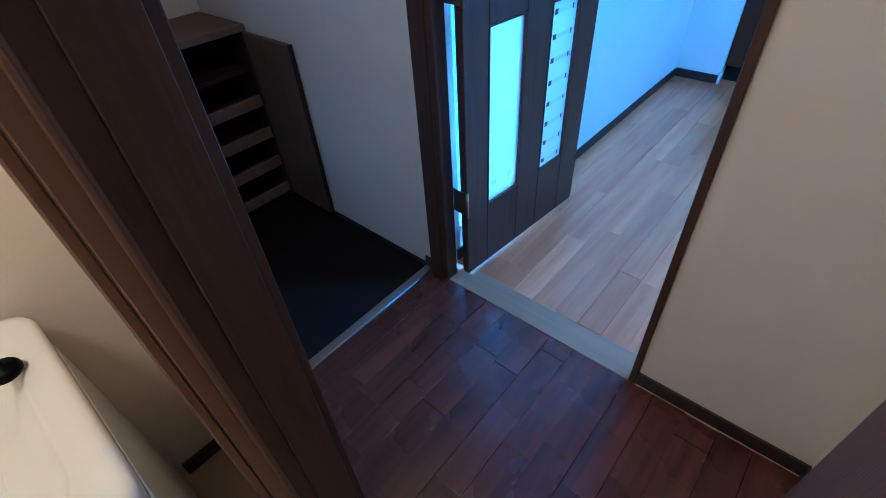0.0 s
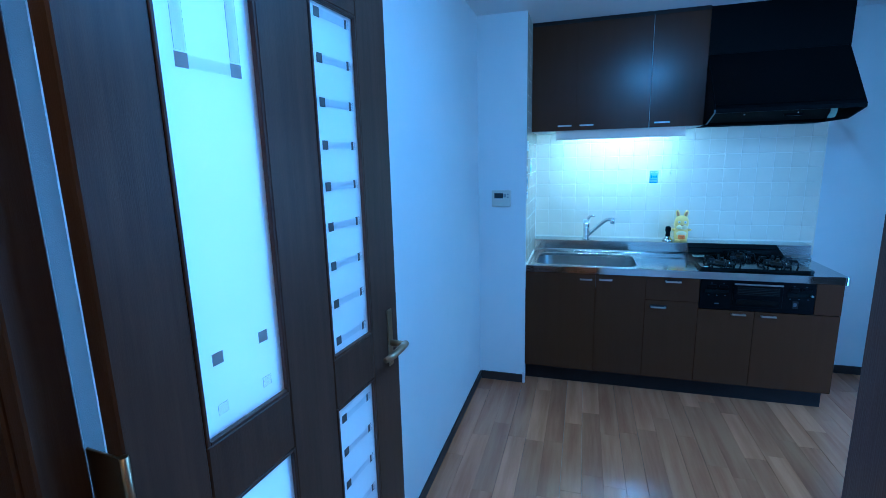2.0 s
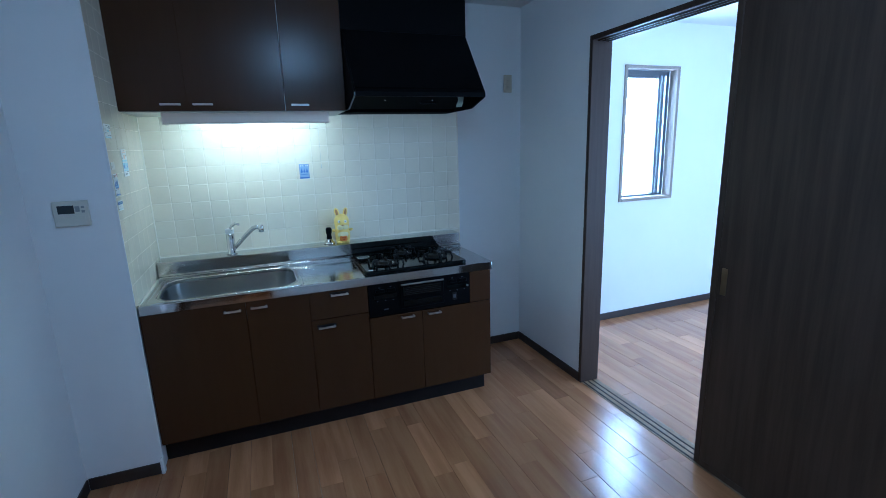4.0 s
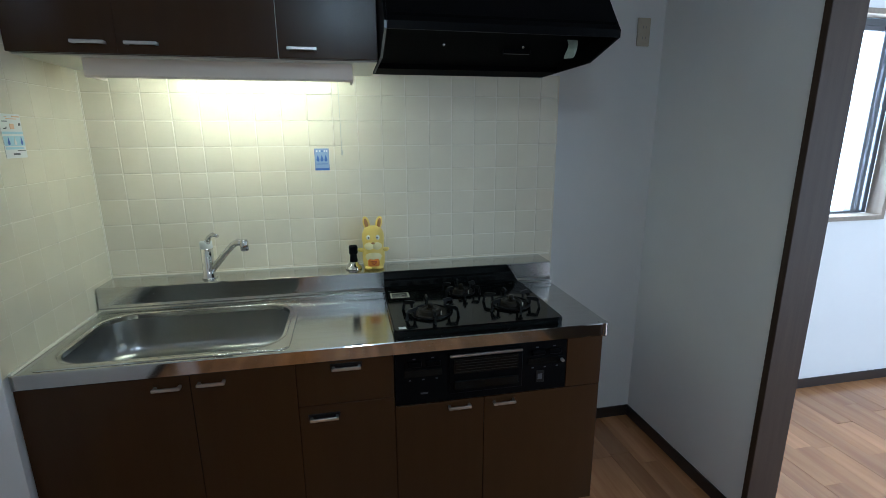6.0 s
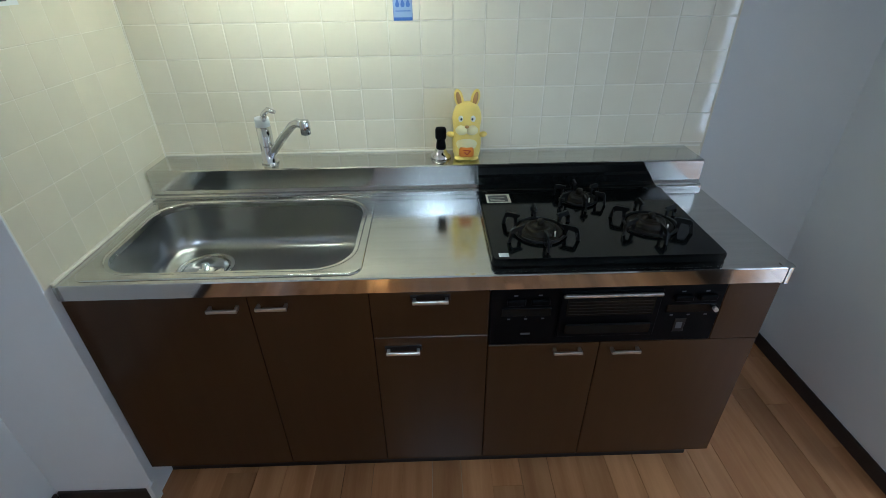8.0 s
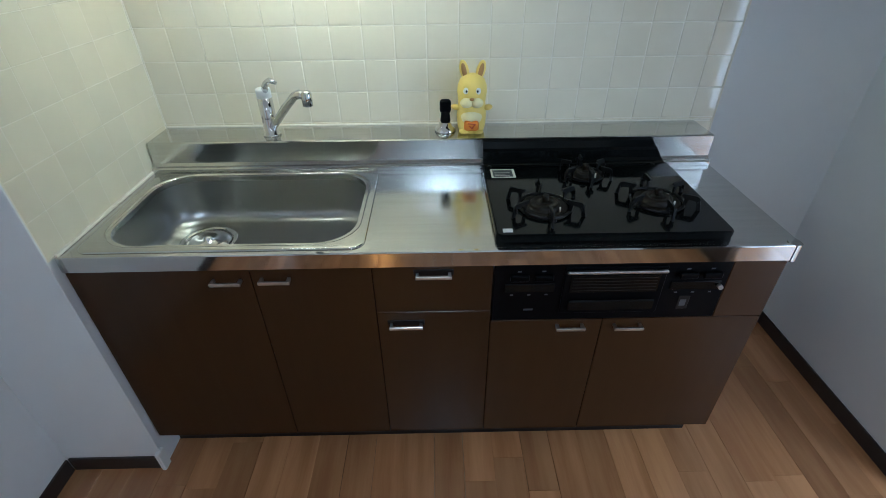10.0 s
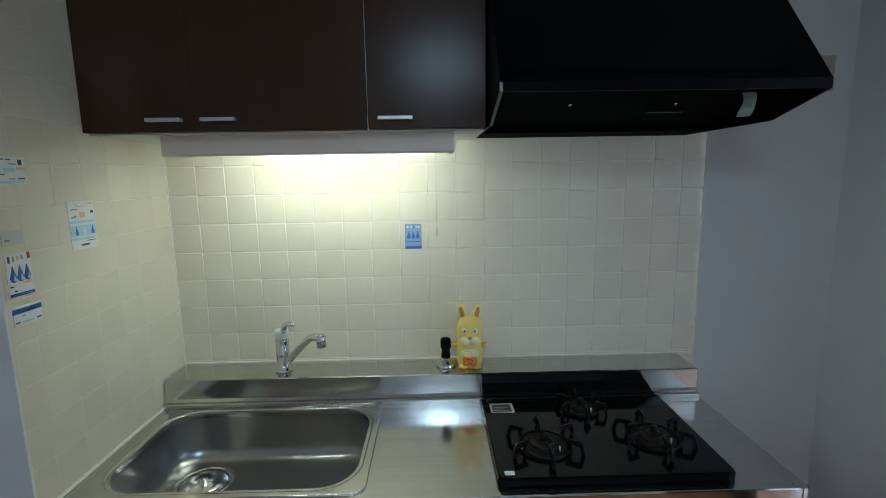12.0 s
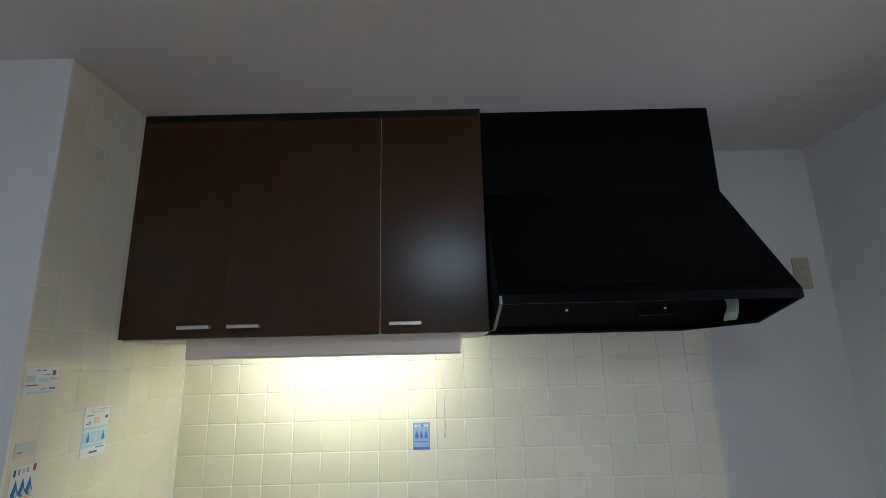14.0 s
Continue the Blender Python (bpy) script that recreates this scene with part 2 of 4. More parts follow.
def bm_box(x0, x1, y0, y1, z0, z1, bevel=0.0, seg=1, bm=None):
    own = bm is None
    b2 = bmesh.new()
    bmesh.ops.create_cube(b2, size=1.0)
    for v in b2.verts:
        v.co = Vector((x0 + (v.co.x + 0.5) * (x1 - x0), y0 + (v.co.y + 0.5) * (y1 - y0), z0 + (v.co.z + 0.5) * (z1 - z0)))
    if bevel:
        bmesh.ops.bevel(b2, geom=b2.edges[:], offset=bevel, segments=seg, affect="EDGES", profile=0.5)
    if own:
        return b2
    return join(bm, b2)


def join(bm, b2):
    me = bpy.data.meshes.new("tmp")
    b2.to_mesh(me)
    b2.free()
    bm.from_mesh(me)
    bpy.data.meshes.remove(me)
    return bm


def box(name, x0, x1, y0, y1, z0, z1, material, parent=None, bevel=0.0, label="", seg=1):
    return put_part(name, bm_box(x0, x1, y0, y1, z0, z1, bevel, seg), material, parent, label)


def boxes(name, list_of, material, parent=None, bevel=0.0, label=""):
    bm = bmesh.new()
    for b in list_of:
        bm_box(*b, bevel, 1, bm)
    return put_part(name, bm, material, parent, label)


def bm_prism(profile, axis, a, b, bm=None, bevel=0.0):
    """A profile of (u, v) pairs swept along axis from a to b. x: (y, z); y: (x, z); z: (x, y)."""
    b2 = bmesh.new()

    def at(u, v, w):
        return {"x": (w, u, v), "y": (u, w, v), "z": (u, v, w)}[axis]
    lo = [b2.verts.new(at(u, v, a)) for u, v in profile]
    hi = [b2.verts.new(at(u, v, b)) for u, v in profile]
    n = len(profile)
    b2.faces.new(lo)
    b2.faces.new(hi[::-1])
    for i in range(n):
        b2.faces.new((lo[i], hi[i], hi[(i + 1) % n], lo[(i + 1) % n]))
    bmesh.ops.recalc_face_normals(b2, faces=b2.faces[:])
    if bevel:
        bmesh.ops.bevel(b2, geom=b2.edges[:], offset=bevel, segments=2, affect="EDGES")
    return b2 if bm is None else join(bm, b2)


def bm_tube(points, radius, sides=10, bm=None, closed=False, radii=None):
    """A round bar along points."""
    b2 = bmesh.new()
    pts = [Vector(p) for p in points]
    rings = []
    n = len(pts)
    for i, p in enumerate(pts):
        if closed:
            d = pts[(i + 1) % n] - pts[i - 1]
        else:
            d = pts[min(i + 1, n - 1)] - pts[max(i - 1, 0)]
        q = d.to_track_quat("Z", "Y")
        r = radii[i] if radii else radius
        rings.append([b2.verts.new(p + q @ Vector((r * math.cos(2 * math.pi * k / sides), r * math.sin(2 * math.pi * k / sides), 0))) for k in range(sides)])
    for i in range(n if closed else n - 1):
        a, b = rings[i], rings[(i + 1) % n]
        for k in range(sides):
            f = b2.faces.new((a[k], a[(k + 1) % sides], b[(k + 1) % sides], b[k]))
            f.smooth = True
    if not closed:
        b2.faces.new(rings[0][::-1])
        b2.faces.new(rings[-1])
    bmesh.ops.recalc_face_normals(b2, faces=b2.faces[:])
    return b2 if bm is None else join(bm, b2)


def bm_turn(profile, cx, cy, z, sides=24, bm=None, smooth=True):
    """A turned body from (radius, height) pairs."""
    b2 = bmesh.new()
    rings = []
    for r, h in profile:
        if r < 1e-5:
            rings.append([b2.verts.new((cx, cy, z + h))])
        else:
            rings.append([b2.verts.new((cx + r * math.cos(2 * math.pi * k / sides), cy + r * math.sin(2 * math.pi * k / sides), z + h)) for k in range(sides)])
    for a, b in zip(rings, rings[1:]):
        for k in range(sides):
            k2 = (k + 1) % sides
            vs = [a[k % len(a)], a[k2 % len(a)], b[k2 % len(b)], b[k % len(b)]]
            vs = list(dict.fromkeys(vs))
            if len(vs) > 2:
                f = b2.faces.new(vs)
                f.smooth = smooth
    if len(rings[0]) > 1:
        b2.faces.new(rings[0][::-1])
    if len(rings[-1]) > 1:
        b2.faces.new(rings[-1])
    bmesh.ops.recalc_face_normals(b2, faces=b2.faces[:])
    return b2 if bm is None else join(bm, b2)


def bm_ball(cx, cy, cz, rx, ry, rz, bm=None, turn=None, seg=18):
    b2 = bmesh.new()
    bmesh.ops.create_uvsphere(b2, u_segments=seg, v_segments=max(8, seg * 2 // 3), radius=1.0)
    for v in b2.verts:
        c = Vector((v.co.x * rx, v.co.y * ry, v.co.z * rz))
        if turn is not None:
            c = turn @ c
        v.co = c + Vector((cx, cy, cz))
    for f in b2.faces:
        f.smooth = True
    return b2 if bm is None else join(bm, b2)


def rounded(x0, x1, y0, y1, r, n=6):
    """Corner points of a rounded rectangle, anticlockwise."""
    out = []
    for cx, cy, a in ((x1 - r, y1 - r, 0), (x0 + r, y1 - r, 90), (x0 + r, y0 + r, 180), (x1 - r, y0 + r, 270)):
        for k in range(n + 1):
            t = radians(a + 90 * k / n)
            out.append((cx + r * math.cos(t), cy + r * math.sin(t)))
    return out


# ---- plan ----
CEIL = 2.437
KW, KE, KS = -0.317, 2.385, -3.305    # kitchen: west wall, east wall, south wall
HN = -3.41                            # hall side of the kitchen's south wall
LRN, LRE, LRS = 0.03, 6.30, -2.56     # living room: north, east, south
T = 0.12
GW = -1.80                            # west end of the entrance


def wall(name, material, list_of, label):
    ob = boxes(name, list_of, material)
    return tagged(ob, label, "wall", kind="structure")


wall("wall_kitchen_north", "wall", [(-0.008, KE + T, 0.0, T, 0, CEIL)], "white papered kitchen wall behind the tiles")
wall("wall_pipe_shaft", "wall", [(KW, -0.008, -0.673, 0.0, 0, CEIL)], "white papered pipe shaft beside the sink")
WY0, WY1, WZ0, WZ1 = -3.275, -2.655, 0.06, 2.06      # glazed opening behind the open door
wall("wall_kitchen_west", "wall", [(KW - T, KW, WY1, 0.0, 0, CEIL), (KW - T, KW, KS, WY0, 0, CEIL), (KW - T, KW, WY0, WY1, WZ1, CEIL), (KW - T, KW, WY0, WY1, 0, WZ0)], "white papered kitchen wall with a tall glazed opening")
SY0, SY1, SZ = -2.46, -0.79, 2.07      # sliding door opening
wall("wall_kitchen_east", "wall", [(KE, KE + T, SY1 + 0.026, 0.0, 0, CEIL), (KE, KE + T, HN, SY0 - 0.026, 0, CEIL), (KE, KE + T, SY0 - 0.026, SY1 + 0.026, SZ + 0.026, CEIL)], "white papered wall with a wide sliding door opening")
DX0, DX1, DZ = -0.262, 0.553, 2.03     # kitchen doorway
wall("wall_hall_north", "wall_hall", [(GW - T, DX0 - 0.05, HN, HN + 0.06, -0.05, CEIL), (DX1 + 0.022, 1.20, HN, HN + 0.06, -0.05, CEIL), (DX0 - 0.05, DX1 + 0.022, HN, HN + 0.06, DZ + 0.022, CEIL)],
     "beige papered hall wall round the kitchen doorway")
wall("wall_kitchen_south", "wall", [(KW - T, DX0 - 0.05, HN + 0.06, -3.335, 0, CEIL), (DX1 + 0.055, KE + T, HN + 0.06, KS, 0, CEIL), (DX0 - 0.05, DX1 + 0.055, HN + 0.06, KS, DZ + 0.022, CEIL)],
     "white papered kitchen wall beside the doorway")
# living room
wall("wall_living_north", "wall", [(KE + T, 3.34, LRN, LRN + T, 0, CEIL), (3.91, LRE, LRN, LRN + T, 0, CEIL), (3.34, 3.91, LRN, LRN + T, 0, 1.02), (3.34, 3.91, LRN, LRN + T, 2.10, CEIL)],
     "white papered living room wall with a narrow window")
wall("wall_living_east", "wall", [(LRE, LRE + T, LRS, LRN + T, 0, CEIL)], "white papered living room wall")
wall("wall_living_south", "wall", [(KE + T, 3.4, LRS - T, LRS, 0, CEIL), (5.2, LRE + T, LRS - T, LRS, 0, CEIL), (3.4, 5.2, LRS - T, LRS, 2.1, CEIL)], "white papered living room wall with a balcony opening")
# hall, entrance and washroom
PX0, PX1, PY0, PY1 = 0.14, 0.80, -4.45, -4.29     # washroom doorway, partition
wall("wall_hall_south", "wall_hall", [(GW - T, PX0 - 0.03, PY0 + 0.06, PY1, -0.05, CEIL), (PX1 + 0.03, 1.20, PY0 + 0.06, PY1, 0, CEIL), (PX0 - 0.03, PX1 + 0.03, PY0 + 0.06, PY1, 2.05, CEIL)],
     "beige papered hall wall beside the washroom doorway")
wall("wall_hall_east", "wall_hall", [(1.08, 1.20, PY1, HN, 0, CEIL)], "beige papered end wall of the hall")
wall("wall_entrance_west", "wall_hall", [(GW - T, GW, PY1, HN, -0.05, CEIL)], "beige papered end wall of the entrance")
wall("wall_washroom", "wall_hall", [(-0.36, PX0 - 0.03, PY0, PY0 + 0.06, 0, CEIL), (PX1 + 0.03, 1.20, PY0, PY0 + 0.06, 0, CEIL), (PX0 - 0.03, PX1 + 0.03, PY0, PY0 + 0.06, 2.05, CEIL), (-0.48, -0.36, -6.0, PY0 + 0.06, 0, CEIL),
                                    (1.20, 1.32, -6.0, PY1, 0, CEIL), (-0.48, 1.32, -6.12, -6.0, 0, CEIL)], "cream papered washroom walls")
# ceilings
tagged(boxes("ceiling", [(KW - T, KE + T, HN, T, CEIL, CEIL + 0.1)], "ceiling"), "white papered kitchen ceiling", "ceiling", kind="structure")
tagged(boxes("ceiling_living", [(KE + T, LRE + T, LRS - T, LRN + T, CEIL, CEIL + 0.1)], "ceiling"), "white papered living room ceiling", "ceiling", kind="structure")
tagged(boxes("ceiling_hall", [(GW - T, 1.32, -6.12, HN, CEIL - 0.03, CEIL + 0.1)], "ceiling"), "white papered hall ceiling", "ceiling", kind="structure")
# floor slabs under the boards
floor_k = tagged(box("floor", KW - T, KE + T, HN + 0.06, T, -0.10, -0.012, "joint"), "oak-toned wooden kitchen floor boards", "floor", kind="structure")
floor_l = tagged(box("floor_living", KE + T, LRE + T, LRS - T, LRN + T, -0.10, -0.012, "joint"), "oak-toned wooden living room floor boards", "floor", kind="structure")
floor_h = tagged(box("floor_hall", -0.385, 1.20, PY0 - 0.0, HN + 0.06, -0.10, -0.012, "joint"), "dark red-brown wooden hall floor boards", "floor", kind="structure")
tagged(box("floor_entrance", GW - T, -0.385, PY0, HN, -0.10, -0.008, "genkan"), "near-black vinyl entrance floor", "floor", kind="structure")
tagged(box("floor_washroom", -0.48, 1.32, -6.12, PY0 - 0.001, -0.10, 0.0, "vinyl"), "beige vinyl washroom floor", "floor", kind="structure")
tagged(box("ground", -60, 60, -60, 60, -0.30, -0.20, "beyond"), "pale ground outside", "ground", kind="structure")

# baseboards
BB = 0.06


def baseboard(name, x0, x1, y0, y1, z0=0.0):
    return tagged(box(name, x0, x1, y0, y1, z0, z0 + BB, "base", bevel=0.0015), "dark brown wooden baseboard", "baseboard", kind="structure")


baseboard("baseboard_kitchen_west", KW, KW + 0.008, KS, -0.681)
baseboard("baseboard_shaft", KW + 0.008, -0.012, -0.681, -0.673)
baseboard("baseboard_kitchen_north", 1.83, KE - 0.008, -0.008, 0.0)
baseboard("baseboard_kitchen_east", KE - 0.008, KE, -0.765, 0.0)
baseboard("baseboard_living_north", KE + T, LRE, LRN - 0.008, LRN)
baseboard("baseboard_hall_north", DX1 + 0.024, 1.072, HN - 0.008, HN)
baseboard("baseboard_hall_east", 1.072, 1.08, PY1, HN)
baseboard("baseboard_hall_west", -0.405, -0.369, HN - 0.008, HN)
tagged(box("baseboard_entrance", GW, -0.405, HN - 0.006, HN, -0.008, 0.020, "base", bevel=0.001), "low dark baseboard of the entrance", "baseboard", kind="structure")
baseboard("baseboard_washroom", -0.36, -0.352, -4.58, PY0)

# ---- kitchen doorway and its glazed door ----


def casing(name, x0, x1, ya, yb, top, material, label, w=0.035, proud=0.012, inner="", stop=None):
    """A door lining through a wall of faces ya < yb, with casings on both sides."""
    th = thing(name, (x0 + x1) / 2, (ya + yb) / 2, 0, label, "door frame", kind="structure")
    t = 0.022
    for side, a, b in (("jamb", x0 - t, x0), ("jamb", x1, x1 + t)):
        box(side, a, b, ya - proud, yb + proud, 0, top + t, material, th, 0.002)
    box("head_jamb", x0, x1, ya - proud, yb + proud, top, top + t, material, th, 0.002)
    for y, s in ((ya, -1), (yb, 1)):
        lo, hi = sorted((y, y + s * proud * 0.8))
        box("casing", x0 - t - w, x0 - t, lo, hi, 0, top + t + w, material, th, 0.002)
        box("casing", x1 + t, x1 + t + w, lo, hi, 0, top + t + w, material, th, 0.002)
        box("head_casing", x0 - t, x1 + t, lo, hi, top + t, top + t + w, material, th, 0.002)
    if stop:
        s0, s1 = stop
        box("door_stop", x0, x0 + 0.012, s0, s1, 0, top - 0.001, material, th, 0.002)
        box("door_stop", x1 - 0.012, x1, s0, s1, 0, top - 0.001, material, th, 0.002)
    return th


fk = thing("door_frame_kitchen", 0.16, HN, 0, "dark brown wooden door frame to the kitchen", "door frame", kind="structure")
box("casing", -0.368, -0.332, HN - 0.012, HN, 0, DZ + 0.06, "frame", fk, 0.003)
box("casing", -0.330, DX0 - 0.03, HN - 0.020, HN, 0, DZ + 0.06, "frame", fk, 0.003)
box("jamb", DX0 - 0.03, DX0, HN - 0.016, -3.366, 0, DZ + 0.022, "frame", fk, 0.003)
box("jamb", DX1, DX1 + 0.022, HN - 0.014, -3.366, 0, DZ + 0.022, "frame", fk, 0.003)
box("head_jamb", DX0, DX1, HN - 0.014, KS + 0.012, DZ, DZ + 0.022, "frame", fk, 0.002)
box("head_casing", DX0 - 0.03, DX1 + 0.022, HN - 0.012, HN, DZ + 0.022, DZ + 0.06, "frame", fk, 0.002)
th = tagged(box("threshold", DX0, DX1, HN - 0.012, KS + 0.002, -0.012, 0.004, "sill", bevel=0.002), "pale worn wooden threshold strip", "threshold", kind="structure")


def glazed_door():
    th = thing("glazed_door", -0.195, -3.365, 0.030, "dark brown wooden door with frosted glass panes, standing open", "door")
    L, t, z0, z1 = 0.765, 0.034, 0.030, 2.005
    m = Matrix.Translation((-0.198, -3.365, 0)) @ Matrix.Rotation(radians(-4.8), 4, "Z")

    def leaf(name, u0, u1, a, b, v0=-t, v1=0.0, material="frame", bevel=0.003, parent=None, label=""):
        bm = bm_box(v0, v1, u0, u1, a, b, bevel)
        bm.transform(m)
        return put_part(name, bm, material, parent or th, label)
    g1, g2 = (0.120, 0.313), (0.457, 0.628)
    rows = ((0.334, 1.014), (1.133, 1.880))
    leaf("stile", 0, g1[0], z0, z1)
    leaf("stile", g1[1], g2[0], z0, z1)
    leaf("stile", g2[1], L, z0, z1)
    for g in (g1, g2):
        leaf("rail", g[0], g[1], z0, rows[0][0])
        leaf("rail", g[0], g[1], rows[0][1], rows[1][0])
        leaf("rail", g[0], g[1], rows[1][1], z1)
        for a, b in rows:
            pane = leaf("pane", g[0] + 0.001, g[1] - 0.001, a + 0.001, b - 0.001, -0.014, -0.009, "frost", 0.0, label="frosted glass pane with printed squares")
            pane.visible_shadow = False
            bm = bmesh.new()
            for u0, u1, c, d in ((g[0], g[0] + 0.007, a, b), (g[1] - 0.007, g[1], a, b), (g[0] + 0.007, g[1] - 0.007, a, a + 0.007), (g[0] + 0.007, g[1] - 0.007, b - 0.007, b)):
                bm_box(-0.009, 0.001, u0, u1, c, d, 0.0015, 1, bm)
            bm.transform(m)
            put_part("glazing_bead", bm, "frame", th)
            dark, band, pale = bmesh.new(), bmesh.new(), bmesh.new()
            if g is g2:
                z = a + 0.022
                while z + 0.022 < b:
                    bm_box(-0.0089, -0.0083, g[0] + 0.028, g[0] + 0.047, z, z + 0.019, 0, 1, dark)
                    bm_box(-0.0089, -0.0083, g[1] - 0.034, g[1] - 0.026, z, z + 0.019, 0, 1, dark)
                    bm_box(-0.0089, -0.0083, g[1] - 0.026, g[1] - 0.018, z, z + 0.019, 0, 1, pale)
                    bm_box(-0.0088, -0.0084, g[0] + 0.047, g[1] - 0.034, z + 0.002, z + 0.017, 0, 1, band)
                    z += 0.0865
            elif a > 1.0:
                for u in (0.036, 0.136):
                    bm_box(-0.0089, -0.0083, g[0] + u, g[0] + u + 0.022, b - 0.182, b - 0.161, 0, 1, dark)
                    bm_box(-0.0089, -0.0083, g[0] + u + 0.001, g[0] + u + 0.021, b - 0.158, b - 0.008, 0, 1, pale)
                    bm_box(-0.0089, -0.0083, g[0] + u, g[0] + u + 0.021, a + 0.118, a + 0.138, 0, 1, dark)
                    bm_box(-0.0089, -0.0083, g[0] + u, g[0] + u + 0.020, a + 0.034, a + 0.052, 0, 1, pale)
                bm_box(-0.0088, -0.0084, g[0] + 0.058, g[0] + 0.136, b - 0.180, b - 0.163, 0, 1, pale)
            else:
                for u in (0.036, 0.136):
                    bm_box(-0.0089, -0.0083, g[0] + u, g[0] + u + 0.020, a + 0.070, a + 0.088, 0, 1, pale)
            for nm, b2, m2, lb in (("printed_square", dark, "etch" if g is g2 else "etchmid", "dark printed squares"), ("printed_band", band, "etchlight", "pale grey printed bands"), ("pale_square", pale, "etchwhite", "pale printed squares")):
                if len(b2.verts):
                    b2.transform(m)
                    put_part(nm, b2, m2, pane, lb)
    # lever handle on both faces, latch plate on the free edge
    for s, v in ((1, 0.0), (-1, -t)):
        bm = bm_box(min(v, v + s * 0.005), max(v, v + s * 0.005), L - 0.062, L - 0.038, 1.01, 1.17, 0.002)
        bm.transform(m)
        plate = put_part("handle_plate", bm, "brass", th, "aged brass handle plate")
        bm = bm_tube([(v + s * 0.004, L - 0.05, 1.075), (v + s * 0.042, L - 0.05, 1.075)], 0.009, 12)
        bm_tube([(v + s * 0.045, L - 0.042, 1.075), (v + s * 0.050, L - 0.080, 1.077), (v + s * 0.049, L - 0.125, 1.074), (v + s * 0.040, L - 0.150, 1.070)], 0.008, 12, bm, radii=[0.009, 0.010, 0.009, 0.007])
        bm.transform(m)
        put_part("lever", bm, "brass", plate, "aged brass lever")
    leaf("latch_plate", L, L + 0.002, 0.99, 1.16, -0.028, -0.006, "brass", 0.0)
    for z in (0.345, 1.095, 1.80):
        bm = bm_box(-0.068, 0.001, -0.005, -0.001, z, z + 0.104, 0.001)
        bm_tube([(0.006, -0.004, z - 0.004), (0.006, -0.004, z + 0.108)], 0.006, 10, bm)
        bm.transform(m)
        put_part("hinge", bm, "brass", th, "dull metal hinge")


glazed_door()

ww = thing("window_2", KW - T, (WY0 + WY1) / 2, WZ0, "tall frosted window behind the open door", "window", kind="structure")
for n, b in (("window_frame", (WY0, WY0 + 0.03, WZ0, WZ1)), ("window_frame", (WY1 - 0.03, WY1, WZ0, WZ1)), ("window_frame", (WY0 + 0.03, WY1 - 0.03, WZ0, WZ0 + 0.03)), ("window_frame", (WY0 + 0.03, WY1 - 0.03, WZ1 - 0.03, WZ1))):
    box(n, KW - T + 0.01, KW - T + 0.05, *b, "white", ww, 0.002)
box("pane", KW - T + 0.026, KW - T + 0.031, WY0 + 0.03, WY1 - 0.03, WZ0 + 0.03, WZ1 - 0.03, "clear", ww, label="frosted window pane")

# ---- sliding doors to the living room ----
fr = thing("door_frame_sliding", KE + T / 2, -1.62, 0, "brown wooden frame round the sliding doors", "door frame", kind="structure")
box("jamb", KE - 0.008, KE + T + 0.008, SY1, SY1 + 0.026, 0, SZ + 0.026, "frame2", fr, 0.002)
box("jamb", KE - 0.008, KE + T + 0.008, SY0 - 0.026, SY0, 0, SZ + 0.026, "frame2", fr, 0.002)
box("head_jamb", KE - 0.008, KE + 0.018, SY0, SY1, SZ, SZ + 0.026, "frame2", fr, 0.002)
box("head_jamb", KE + 0.022, KE + T + 0.008, SY0, SY1, SZ + 0.006, SZ + 0.026, "frame2", fr, 0.001)
for k in range(3):
    box("head_track", KE + 0.026 + k * 0.034, KE + 0.034 + k * 0.034, SY0, SY1, SZ - 0.006, SZ + 0.006, "frame", fr, 0.001)
sl = thing("threshold_sliding", KE + T / 2, -1.62, -0.012, "brown wooden sill with dark sliding tracks", "threshold", kind="structure")
box("sill", KE, KE + T, SY0, SY1, -0.012, 0.002, "sill", sl, 0.001)
for k in range(3):
    box("track", KE + 0.012 + k * 0.034, KE + 0.019 + k * 0.034, SY0, SY1, 0.002, 0.004, "kick", sl)


def sliding_leaf(x, y0, y1, label):
    th = thing("sliding_door", x, (y0 + y1) / 2, 0.005, label, "sliding door", "sliding doors")
    box("panel", x - 0.013, x + 0.013, y0 + 0.03, y1 - 0.03, 0.035, SZ - 0.036, "slide", th, 0.001)
    box("stile", x - 0.016, x + 0.016, y0, y0 + 0.03, 0.005, SZ - 0.006, "slide", th, 0.003)
    box("stile", x - 0.016, x + 0.016, y1 - 0.03, y1, 0.005, SZ - 0.006, "slide", th, 0.003)
    box("rail", x - 0.016, x + 0.016, y0 + 0.03, y1 - 0.03, 0.005, 0.035, "slide", th, 0.002)
    box("rail", x - 0.016, x + 0.016, y0 + 0.03, y1 - 0.03, SZ - 0.036, SZ - 0.006, "slide", th, 0.002)
    bm = bm_box(x - 0.0155, x - 0.012, y1 - 0.075, y1 - 0.048, 0.86, 0.98, 0.001)
    put_part("finger_pull", bm, "brass", th, "recessed metal finger pull")


sliding_leaf(KE + 0.020, SY0, -1.635, "dark brown wooden sliding door pushed half open")
sliding_leaf(KE + 0.058, SY0, -1.66, "dark brown wooden sliding door parked behind another")

# ---- living room window and sockets ----


